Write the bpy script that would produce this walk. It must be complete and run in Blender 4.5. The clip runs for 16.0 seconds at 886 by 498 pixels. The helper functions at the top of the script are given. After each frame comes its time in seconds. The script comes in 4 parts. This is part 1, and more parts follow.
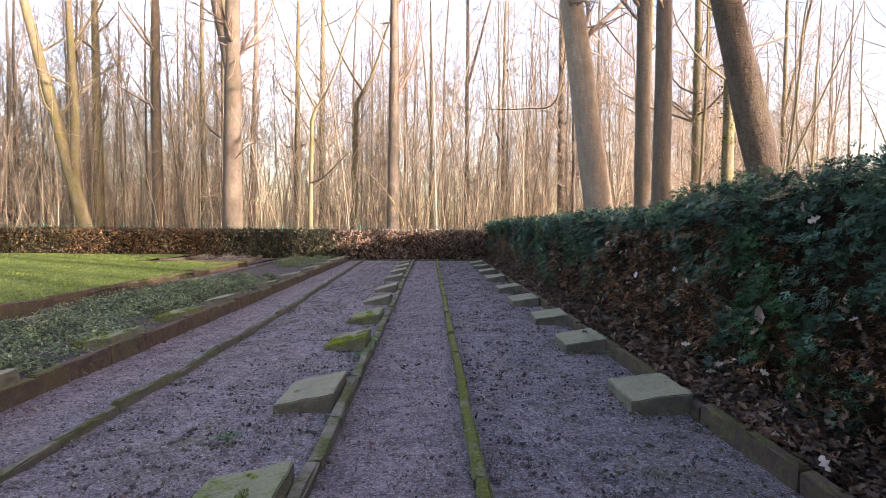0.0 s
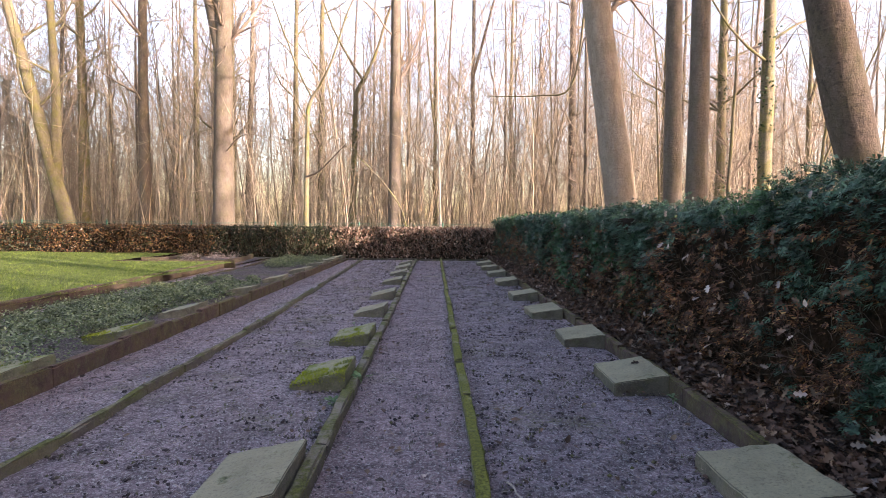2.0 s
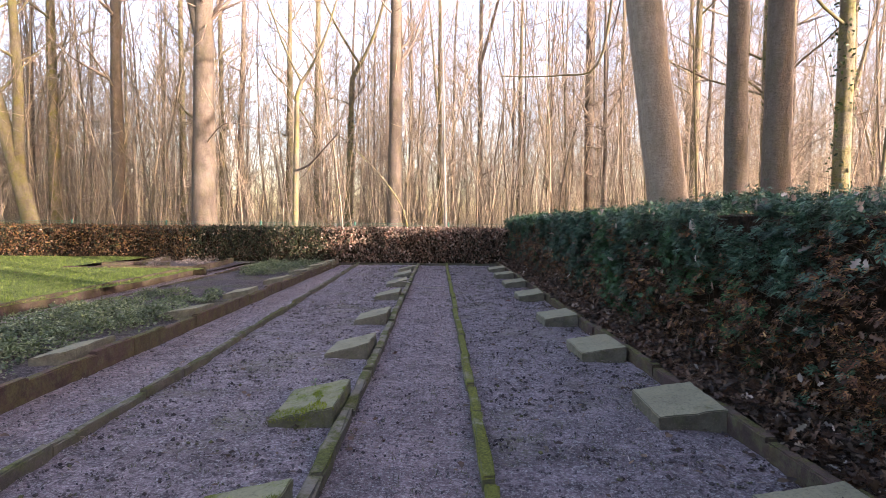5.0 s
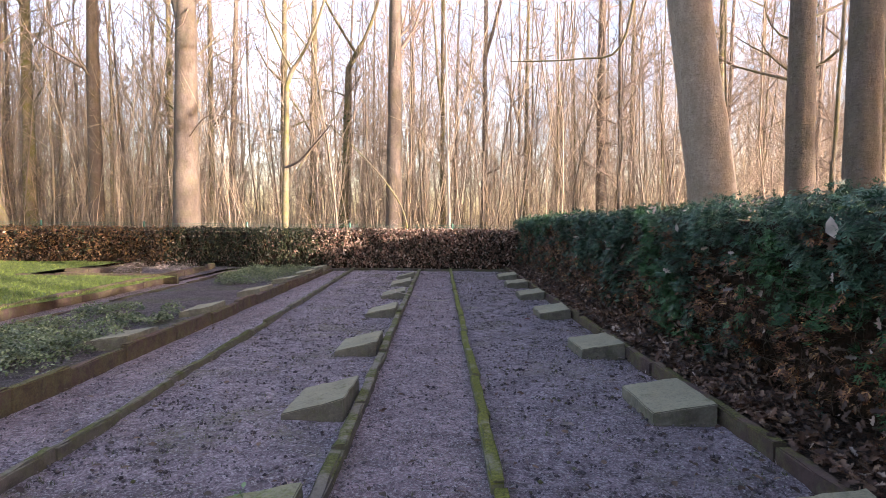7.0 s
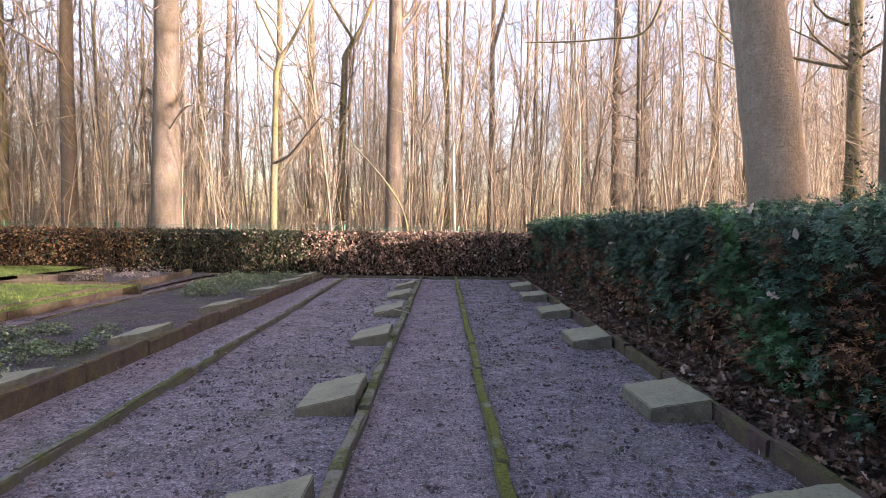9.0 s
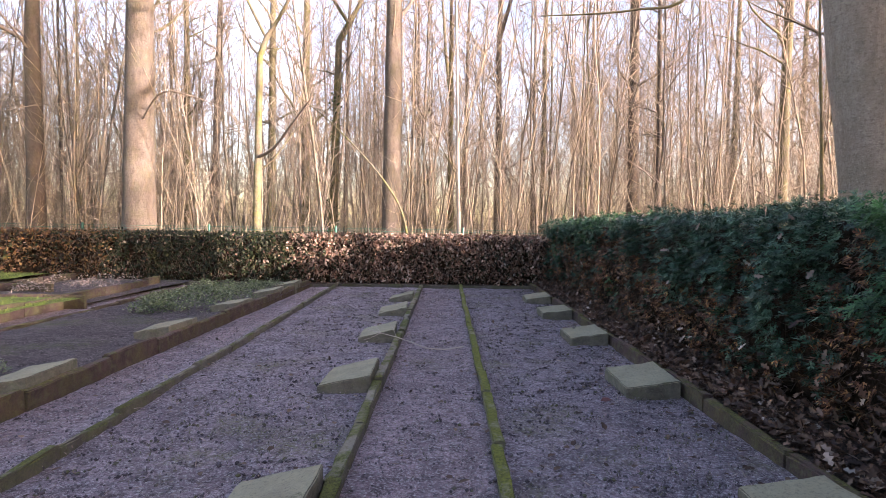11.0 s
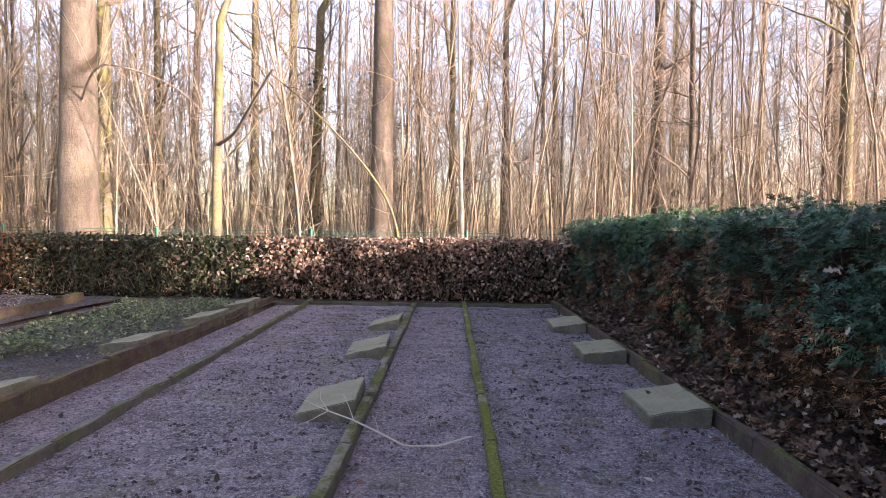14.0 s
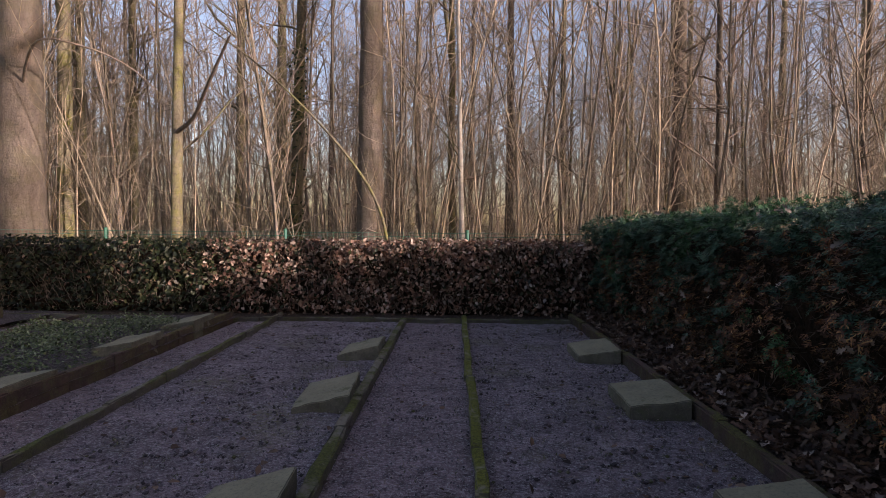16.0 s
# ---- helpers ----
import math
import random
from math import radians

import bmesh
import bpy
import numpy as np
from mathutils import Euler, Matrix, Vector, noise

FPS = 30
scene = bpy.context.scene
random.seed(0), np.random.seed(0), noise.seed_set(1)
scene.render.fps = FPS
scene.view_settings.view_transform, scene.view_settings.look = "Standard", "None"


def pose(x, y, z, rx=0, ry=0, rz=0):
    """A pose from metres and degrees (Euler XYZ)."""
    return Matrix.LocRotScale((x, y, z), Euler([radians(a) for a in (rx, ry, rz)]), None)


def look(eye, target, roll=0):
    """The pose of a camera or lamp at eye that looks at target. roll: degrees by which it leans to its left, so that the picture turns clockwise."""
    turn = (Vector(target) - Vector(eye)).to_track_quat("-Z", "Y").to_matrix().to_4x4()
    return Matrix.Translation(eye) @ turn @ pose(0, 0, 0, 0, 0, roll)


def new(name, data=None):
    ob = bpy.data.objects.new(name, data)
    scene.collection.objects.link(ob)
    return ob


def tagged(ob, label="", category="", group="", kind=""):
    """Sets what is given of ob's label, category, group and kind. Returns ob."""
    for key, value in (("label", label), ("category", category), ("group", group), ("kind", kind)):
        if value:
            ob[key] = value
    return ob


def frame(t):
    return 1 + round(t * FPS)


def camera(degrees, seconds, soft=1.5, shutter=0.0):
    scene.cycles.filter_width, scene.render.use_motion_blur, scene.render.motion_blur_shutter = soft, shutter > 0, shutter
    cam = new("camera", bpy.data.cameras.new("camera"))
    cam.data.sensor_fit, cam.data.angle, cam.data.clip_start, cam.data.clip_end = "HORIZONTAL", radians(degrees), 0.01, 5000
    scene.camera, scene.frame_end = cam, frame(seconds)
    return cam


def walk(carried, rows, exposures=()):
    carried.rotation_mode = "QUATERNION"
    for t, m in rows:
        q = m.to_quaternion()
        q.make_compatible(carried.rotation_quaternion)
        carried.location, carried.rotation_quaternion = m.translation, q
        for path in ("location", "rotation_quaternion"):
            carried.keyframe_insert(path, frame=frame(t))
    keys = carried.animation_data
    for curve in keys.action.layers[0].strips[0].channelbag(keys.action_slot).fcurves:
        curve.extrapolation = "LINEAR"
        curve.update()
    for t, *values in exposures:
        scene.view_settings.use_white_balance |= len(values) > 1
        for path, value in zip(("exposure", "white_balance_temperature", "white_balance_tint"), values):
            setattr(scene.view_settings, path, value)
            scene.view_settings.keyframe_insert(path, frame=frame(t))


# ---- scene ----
EXPOSURE, KELVIN, TINT = 2.22, 6700, 32.0
SKY, SUN, SUN_AZ, SUN_ELEV = 0.185, 4.9, 124.0, 8.5
cam = camera(76.0, 16.0, soft=0.8)
# seconds, x, y, z, yaw, pitch, roll
ROWS = [
    (0.0, -0.033, -0.005, 1.277, -1.28, -2.24, -0.45),
    (0.5, -0.026, 0.357, 1.278, -1.16, -2.32, -0.57),
    (1.0, -0.021, 0.725, 1.279, -1.07, -2.46, -0.48),
    (1.5, -0.018, 1.098, 1.280, -0.97, -2.51, -0.51),
    (2.0, -0.017, 1.476, 1.281, -0.86, -2.55, -0.54),
    (2.5, -0.018, 1.859, 1.282, -0.77, -2.63, -0.44),
    (3.0, -0.021, 2.245, 1.283, -0.70, -2.60, -0.57),
    (3.5, -0.025, 2.636, 1.284, -0.63, -2.63, -0.51),
    (4.0, -0.030, 3.031, 1.285, -0.56, -2.66, -0.46),
    (6.5, -0.066, 5.055, 1.290, -0.34, -2.49, -0.58),
    (7.0, -0.074, 5.468, 1.291, -0.26, -2.48, -0.48),
    (7.5, -0.082, 5.884, 1.292, -0.16, -2.37, -0.64),
    (8.0, -0.089, 6.301, 1.292, -0.10, -2.32, -0.73),
    (8.5, -0.095, 6.721, 1.293, -0.00, -2.30, -0.66),
    (9.0, -0.100, 7.141, 1.294, 0.06, -2.25, -0.74),
    (11.5, -0.102, 9.261, 1.299, 0.45, -2.07, -0.84),
    (12.0, -0.096, 9.687, 1.300, 0.50, -2.03, -0.87),
    (12.5, -0.088, 10.112, 1.301, 0.58, -1.98, -0.83),
    (13.0, -0.077, 10.537, 1.302, 0.63, -1.94, -0.76),
    (13.5, -0.063, 10.961, 1.303, 0.65, -1.93, -0.80),
    (14.0, -0.045, 11.385, 1.304, 0.70, -1.85, -0.73),
    (14.5, -0.025, 11.808, 1.305, 0.81, -1.85, -0.58),
    (15.0, -0.000, 12.229, 1.306, 0.85, -1.84, -0.58),
    (15.5, 0.028, 12.649, 1.307, 0.90, -1.81, -0.58),
    (16.0, 0.060, 13.068, 1.308, 1.09, -1.86, -0.48),
]
walk(cam, [(t, pose(x, y, z, 90 + pitch, roll, yaw)) for t, x, y, z, yaw, pitch, roll in ROWS],
     exposures=[(0.0, EXPOSURE, KELVIN, TINT), (4.0, EXPOSURE + 0.04, KELVIN, TINT + 1), (9.0, EXPOSURE + 0.06, KELVIN - 150, TINT + 2.5), (13.0, EXPOSURE + 0.12, KELVIN - 250, TINT + 3),
                (14.9, EXPOSURE - 0.02, KELVIN - 250, TINT + 3), (15.5, EXPOSURE - 0.75, KELVIN - 250, TINT + 3), (16.0, EXPOSURE - 1.45, KELVIN - 250, TINT + 3)])

# ---- world and sun ----
world = bpy.data.worlds.new("sky")
scene.world = world
world.use_nodes = True
wn = world.node_tree.nodes
sky = wn.new("ShaderNodeTexSky")
sky.sky_type, sky.sun_disc = "NISHITA", False
sky.sun_elevation, sky.sun_rotation = radians(SUN_ELEV), radians(SUN_AZ)
sky.air_density, sky.dust_density, sky.ozone_density = 1.0, 2.0, 1.0
world.node_tree.links.new(sky.outputs[0], wn["Background"].inputs[0])
wn["Background"].inputs[1].default_value = SKY
sun = new("sun", bpy.data.lights.new("sun", "SUN"))
sun.data.energy, sun.data.angle, sun.data.color = SUN, radians(0.8), (1.0, 0.90, 0.75)
az, el = radians(SUN_AZ), radians(SUN_ELEV)
sun_at = Vector((math.sin(az) * math.cos(el), math.cos(az) * math.cos(el), math.sin(el)))
sun.matrix_world = look(sun_at * 60, (0, 0, 0))


# ---- materials ----
class Mat:
    """A node material with short calls for the nodes used here."""

    def __init__(self, name, rough=0.8, spec=0.3):
        self.m = bpy.data.materials.new(name)
        self.m.use_nodes = True
        self.n, self.l = self.m.node_tree.nodes, self.m.node_tree.links
        self.b = self.n["Principled BSDF"]
        self.b.inputs["Roughness"].default_value = rough
        self.b.inputs["Specular IOR Level"].default_value = spec
        self.co = self.n.new("ShaderNodeTexCoord").outputs["Object"]
        self.pos = self.n.new("ShaderNodeNewGeometry").outputs["Position"]

    def put(self, socket, v):
        if isinstance(v, bpy.types.NodeSocket):
            self.l.new(v, socket)
        else:
            socket.default_value = (*v, 1) if isinstance(v, tuple) and len(v) == 3 else v

    def stretch(self, vec, scale):
        k = self.n.new("ShaderNodeMapping")
        self.l.new(vec, k.inputs[0])
        k.inputs["Scale"].default_value = scale
        return k.outputs[0]

    def noise(self, scale, detail=4.0, rough=0.6, vec=None):
        k = self.n.new("ShaderNodeTexNoise")
        self.l.new(vec or self.pos, k.inputs["Vector"])
        k.inputs["Scale"].default_value, k.inputs["Detail"].default_value, k.inputs["Roughness"].default_value = scale, detail, rough
        return k.outputs["Fac"]

    def voronoi(self, scale, out="Distance", vec=None):
        k = self.n.new("ShaderNodeTexVoronoi")
        self.l.new(vec or self.pos, k.inputs["Vector"])
        k.inputs["Scale"].default_value = scale
        return k.outputs[out]

    def ramp(self, fac, *stops):
        k = self.n.new("ShaderNodeValToRGB")
        self.l.new(fac, k.inputs[0])
        e = k.color_ramp.elements
        while len(e) < len(stops):
            e.new(0.5)
        for el_, (p, c) in zip(e, stops):
            el_.position = p
            el_.color = (*c, 1) if isinstance(c, tuple) else (c, c, c, 1)
        return k.outputs[0]

    def mix(self, fac, a, b, blend="MIX"):
        k = self.n.new("ShaderNodeMix")
        k.data_type, k.blend_type = "RGBA", blend
        self.put(k.inputs[0], fac)
        self.put(k.inputs[6], a)
        self.put(k.inputs[7], b)
        return k.outputs[2]

    def math(self, op, a, b=0.0):
        k = self.n.new("ShaderNodeMath")
        k.operation = op
        self.put(k.inputs[0], a)
        self.put(k.inputs[1], b)
        return k.outputs[0]

    def axis(self, vec, i):
        k = self.n.new("ShaderNodeSeparateXYZ")
        self.l.new(vec, k.inputs[0])
        return k.outputs[i]

    def island(self):
        return self.n.new("ShaderNodeNewGeometry").outputs["Random Per Island"]

    def random(self):
        return self.n.new("ShaderNodeObjectInfo").outputs["Random"]

    def up(self):
        return self.axis(self.n.new("ShaderNodeNewGeometry").outputs["Normal"], 2)

    def done(self, colour, bump=None, strength=0.5, distance=0.02):
        self.put(self.b.inputs["Base Color"], colour)
        if bump is not None:
            k = self.n.new("ShaderNodeBump")
            k.inputs["Strength"].default_value, k.inputs["Distance"].default_value = strength, distance
            self.l.new(bump, k.inputs["Height"])
            self.l.new(k.outputs[0], self.b.inputs["Normal"])
        return self.m

    def leafy(self, colour, trans=0.3):
        """Thin leaves that let some light through."""
        self.put(self.b.inputs["Base Color"], colour)
        k = self.n.new("ShaderNodeBsdfTranslucent")
        self.put(k.inputs[0], colour)
        s = self.n.new("ShaderNodeMixShader")
        s.inputs[0].default_value = trans
        self.l.new(self.b.outputs[0], s.inputs[1])
        self.l.new(k.outputs[0], s.inputs[2])
        self.l.new(s.outputs[0], self.n["Material Output"].inputs[0])
        return self.m


def gravel_material(name, dark, light, moss, moss_from):
    m = Mat(name, 0.8, 0.3)
    black, pale = tuple(0.15 * c for c in dark), tuple(min(0.8, 1.9 * c) for c in light)
    base = m.mix(m.ramp(m.voronoi(120, "Color"), (0.1, 0.0), (0.9, 1.0)), dark, light)
    base = m.mix(m.ramp(m.noise(2.8, 6, 0.7), (0.42, 0.0), (0.62, 0.75)), base, tuple(0.55 * c for c in dark))
    base = m.mix(m.ramp(m.noise(13, 9, 0.82), (0.50, 0.0), (0.58, 0.85)), base, black)
    base = m.mix(m.ramp(m.noise(55, 5, 0.85), (0.52, 0.0), (0.59, 0.7)), base, pale)
    base = m.mix(m.ramp(m.noise(32, 8, 0.85), (0.46, 0.0), (0.56, 0.6)), base, tuple(0.4 * c for c in dark))
    patch = m.math("MULTIPLY", m.ramp(m.noise(1.1, 5, 0.65), (moss_from, 0.0), (moss_from + 0.15, 1.0)), m.ramp(m.noise(34, 5, 0.8), (0.43, 0.0), (0.56, 0.75)))
    base = m.mix(patch, base, moss)
    h = m.math("ADD", m.math("MULTIPLY", m.voronoi(120), -0.5), m.math("MULTIPLY", m.noise(13, 9, 0.82), -3.0))
    return m.done(base, m.math("ADD", h, m.noise(42, 5, 0.85)), 0.9, 0.03)


def stone_material(name, a, b, moss_from, moss=(0.13, 0.17, 0.025)):
    m = Mat(name, 0.85, 0.3)
    base = m.mix(m.ramp(m.noise(6, 8, 0.75), (0.38, 0.0), (0.62, 1.0)), a, b)
    base = m.mix(m.math("MULTIPLY", m.random(), 0.35), base, tuple(0.6 * c for c in a))
    base = m.mix(m.ramp(m.noise(11, 6, 0.75), (0.5, 0.0), (0.62, 0.6)), base, (0.10, 0.115, 0.055))
    # mottled paler up-facing faces stand in for skylight on stone and kerb tops
    lit_top = m.math("MULTIPLY", m.ramp(m.up(), (0.55, 0.0), (0.9, 1.0)), m.ramp(m.noise(4, 7, 0.7), (0.30, 0.45), (0.6, 0.9)))
    base = m.mix(lit_top, base, (1.62 * b[0], 1.6 * b[1], 1.4 * b[2]))
    base = m.mix(m.ramp(m.noise(60, 4, 0.8), (0.50, 0.0), (0.66, 0.55)), base, tuple(0.5 * c for c in a))
    base = m.mix(m.ramp(m.noise(120, 3, 0.8), (0.55, 0.0), (0.68, 0.5)), base, tuple(1.6 * c for c in b))
    top = m.math("MULTIPLY", m.ramp(m.up(), (0.3, 0.35), (0.8, 1.0)), m.ramp(m.noise(3.2, 8, 0.75), (moss_from, 0.0), (moss_from + 0.10, 1.0)))
    base = m.mix(top, base, m.mix(m.ramp(m.noise(55, 4, 0.8), (0.4, 0.0), (0.6, 1.0)), moss, tuple(0.35 * c for c in moss)))
    h = m.math("ADD", m.noise(45, 7, 0.8), m.math("MULTIPLY", m.noise(9, 5), 1.2))
    return m.done(base, h, 0.8, 0.02)


def bark_material(name, a, b, green, amount):
    m = Mat(name, 0.85, 0.25)
    v, w = m.stretch(m.co, (1.0, 1.0, 0.35)), m.stretch(m.co, (1.0, 1.0, 3.5))
    base = m.mix(m.ramp(m.noise(7, 7, 0.75, v), (0.38, 0.0), (0.62, 1.0)), a, b)
    base = m.mix(m.ramp(m.noise(2.2, 6, 0.75, m.co), (0.45, 0.0), (0.62, amount)), base, green)
    base = m.mix(m.ramp(m.noise(9, 6, 0.75, w), (0.55, 0.0), (0.66, 0.55)), base, tuple(0.45 * c for c in a))
    base = m.mix(m.ramp(m.noise(30, 5, 0.8, m.co), (0.52, 0.0), (0.64, 0.6)), base, tuple(0.4 * c for c in a))
    base = m.mix(m.ramp(m.noise(16, 5, 0.8, m.co), (0.58, 0.0), (0.68, 0.5)), base, tuple(1.5 * c for c in b))
    base = m.mix(m.math("MULTIPLY", m.random(), 0.4), base, tuple(0.62 * c for c in a))
    h = m.math("ADD", m.noise(26, 6, 0.75, v), m.math("ADD", m.math("MULTIPLY", m.noise(9, 6, 0.75, w), 0.5), m.noise(5, 4, 0.6, m.co)))
    return m.done(base, h, 0.7, 0.03)


def leaf_material(name, stops, trans=0.3, rough=0.6, patch=None, patch_scale=1.4, cut=0.5, low=0.0):
    """Leaves of mixed colours, darker in noise blotches; patch gives a second range of colours in patches, more of them
    near the ground by low.
    """
    m = Mat(name, rough, 0.35)
    c = m.ramp(m.island(), *stops)
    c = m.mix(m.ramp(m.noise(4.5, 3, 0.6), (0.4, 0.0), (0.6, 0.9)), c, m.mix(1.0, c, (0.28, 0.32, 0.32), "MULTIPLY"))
    if patch:
        f = m.noise(patch_scale, 4, 0.65)
        if low:
            f = m.math("ADD", f, m.math("MULTIPLY", m.math("SUBTRACT", 0.8, m.axis(m.pos, 2)), low))
        c = m.mix(m.ramp(f, (cut, 0.0), (cut + 0.09, 0.92)), c, m.ramp(m.island(), *patch))
    return m.leafy(c, trans)


gravel = gravel_material("bed_gravel", (0.25, 0.195, 0.22), (0.60, 0.485, 0.535), (0.20, 0.21, 0.09), 0.53)
bed_soil = gravel_material("planted_bed_soil", (0.07, 0.056, 0.055), (0.21, 0.175, 0.18), (0.10, 0.12, 0.04), 0.5)
path_gravel = gravel_material("path_gravel", (0.30, 0.222, 0.243), (0.62, 0.475, 0.51), (0.17, 0.18, 0.08), 0.58)
soil = gravel_material("leaf_soil", (0.045, 0.032, 0.024), (0.12, 0.085, 0.06), (0.07, 0.08, 0.025), 0.62)
woodland = gravel_material("woodland_soil", (0.09, 0.06, 0.04), (0.26, 0.18, 0.12), (0.08, 0.08, 0.03), 0.7)
turf = gravel_material("turf", (0.125, 0.175, 0.03), (0.21, 0.28, 0.055), (0.15, 0.21, 0.03), 0.4)
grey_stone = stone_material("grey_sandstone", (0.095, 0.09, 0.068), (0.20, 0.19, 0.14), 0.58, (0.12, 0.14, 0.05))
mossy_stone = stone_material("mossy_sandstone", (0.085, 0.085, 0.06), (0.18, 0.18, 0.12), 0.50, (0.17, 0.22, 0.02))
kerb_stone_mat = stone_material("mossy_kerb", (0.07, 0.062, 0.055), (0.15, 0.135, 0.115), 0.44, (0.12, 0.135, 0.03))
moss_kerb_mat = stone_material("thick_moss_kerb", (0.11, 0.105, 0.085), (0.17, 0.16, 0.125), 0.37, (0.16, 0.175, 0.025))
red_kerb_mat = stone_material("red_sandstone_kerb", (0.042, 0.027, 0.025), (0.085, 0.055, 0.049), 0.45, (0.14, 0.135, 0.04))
grey_bark = bark_material("smooth_grey_bark", (0.12, 0.097, 0.077), (0.19, 0.155, 0.12), (0.11, 0.108, 0.055), 0.5)
green_bark = bark_material("algae_green_bark", (0.13, 0.11, 0.075), (0.22, 0.19, 0.12), (0.16, 0.155, 0.04), 0.9)
pale_bark = bark_material("pale_bark", (0.42, 0.38, 0.32), (0.55, 0.50, 0.42), (0.3, 0.28, 0.2), 0.5)
twig_mat = bark_material("twig_bark", (0.20, 0.155, 0.125), (0.36, 0.285, 0.22), (0.2, 0.17, 0.09), 0.5)
straw_bark = bark_material("straw_coloured_bark", (0.36, 0.295, 0.205), (0.60, 0.50, 0.355), (0.30, 0.25, 0.14), 0.5)
blotched_bark = bark_material("pale_blotched_bark", (0.27, 0.22, 0.17), (0.40, 0.34, 0.265), (0.22, 0.19, 0.13), 0.6)
rough_bark = bark_material("rough_dark_bark", (0.075, 0.058, 0.045), (0.14, 0.11, 0.085), (0.09, 0.085, 0.04), 0.5)
thin_bark = bark_material("thin_tree_bark", (0.18, 0.145, 0.115), (0.31, 0.255, 0.195), (0.15, 0.14, 0.06), 0.6)
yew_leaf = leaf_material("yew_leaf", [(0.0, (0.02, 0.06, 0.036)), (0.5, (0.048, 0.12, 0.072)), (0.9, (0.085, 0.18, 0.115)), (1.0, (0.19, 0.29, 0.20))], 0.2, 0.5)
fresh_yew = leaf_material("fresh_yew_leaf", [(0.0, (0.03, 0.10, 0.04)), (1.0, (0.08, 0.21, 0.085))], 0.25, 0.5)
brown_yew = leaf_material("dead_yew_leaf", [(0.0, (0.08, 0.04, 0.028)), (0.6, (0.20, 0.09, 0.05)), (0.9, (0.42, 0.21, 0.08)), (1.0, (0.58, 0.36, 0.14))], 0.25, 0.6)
# dark green, darkened further to stand in for tree shade on this stretch
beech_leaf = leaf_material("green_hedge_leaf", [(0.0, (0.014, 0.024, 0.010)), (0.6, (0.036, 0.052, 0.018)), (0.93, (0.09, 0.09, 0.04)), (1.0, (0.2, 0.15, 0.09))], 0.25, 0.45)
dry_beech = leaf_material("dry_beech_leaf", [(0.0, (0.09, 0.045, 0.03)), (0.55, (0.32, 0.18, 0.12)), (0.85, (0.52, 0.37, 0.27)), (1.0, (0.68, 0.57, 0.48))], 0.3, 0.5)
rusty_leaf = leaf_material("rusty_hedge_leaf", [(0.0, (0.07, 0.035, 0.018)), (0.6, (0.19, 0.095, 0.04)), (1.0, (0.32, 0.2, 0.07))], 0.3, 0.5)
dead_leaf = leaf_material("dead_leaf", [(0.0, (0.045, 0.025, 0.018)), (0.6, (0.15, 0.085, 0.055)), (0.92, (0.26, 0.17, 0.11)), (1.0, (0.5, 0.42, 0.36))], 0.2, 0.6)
pale_leaf = leaf_material("pale_dead_leaf", [(0.0, (0.26, 0.19, 0.15)), (0.8, (0.42, 0.34, 0.29)), (1.0, (0.62, 0.55, 0.5))], 0.2, 0.6)
big_leaf = leaf_material("large_pale_leaf", [(0.0, (0.55, 0.44, 0.37)), (1.0, (0.66, 0.56, 0.49))], 0.2, 0.6)
stone_mark = leaf_material("dark_stone_mark", [(0.0, (0.03, 0.02, 0.015)), (1.0, (0.06, 0.04, 0.03))], 0.1, 0.5)
red_leaf = leaf_material("reddish_leaf", [(0.0, (0.30, 0.10, 0.09)), (1.0, (0.34, 0.12, 0.10))], 0.2, 0.6)
ivy_dark = leaf_material("ivy_leaf", [(0.0, (0.02, 0.045, 0.012)), (1.0, (0.07, 0.11, 0.03))], 0.2, 0.4)
ivy_leaf = leaf_material("ground_cover_leaf", [(0.0, (0.09, 0.125, 0.05)), (0.6, (0.21, 0.26, 0.115)), (1.0, (0.36, 0.40, 0.24))], 0.25, 0.4)
grass_leaf = leaf_material("grass_blade", [(0.0, (0.10, 0.16, 0.02)), (0.6, (0.18, 0.26, 0.04)), (1.0, (0.28, 0.33, 0.08))], 0.35, 0.5)
moss_mat = leaf_material("moss", [(0.0, (0.15, 0.20, 0.01)), (1.0, (0.36, 0.42, 0.03))], 0.2, 0.8)
bed_moss = leaf_material("bed_moss", [(0.0, (0.06, 0.07, 0.02)), (0.7, (0.13, 0.15, 0.05)), (1.0, (0.24, 0.25, 0.13))], 0.2, 0.8)
weed_leaf = leaf_material("weed_leaf", [(0.0, (0.10, 0.20, 0.07)), (1.0, (0.24, 0.36, 0.18))], 0.3, 0.5)
bw = Mat("bare_pale_wood", 0.7, 0.3)
bare_wood = bw.done(bw.mix(bw.noise(40, 5, 0.7), (0.30, 0.26, 0.22), (0.48, 0.43, 0.37)), bw.noise(80, 4), 0.4, 0.004)
# near-black colour stands in for the shade deep inside the hedges
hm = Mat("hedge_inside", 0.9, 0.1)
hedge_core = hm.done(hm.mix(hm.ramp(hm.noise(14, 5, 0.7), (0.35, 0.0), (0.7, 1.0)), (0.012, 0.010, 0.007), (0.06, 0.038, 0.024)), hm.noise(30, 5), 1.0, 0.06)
fm = Mat("green_fence_paint", 0.45, 0.5)
fence_paint = fm.done(fm.mix(fm.noise(20, 4), (0.02, 0.10, 0.06), (0.035, 0.14, 0.09)))
pm = Mat("pebbles", 0.85, 0.3)
pebble_mat = pm.done(pm.ramp(pm.island(), (0.0, (0.05, 0.045, 0.05)), (0.6, (0.17, 0.15, 0.17)), (1.0, (0.32, 0.29, 0.30))))
cm = Mat("clods", 0.95, 0.15)
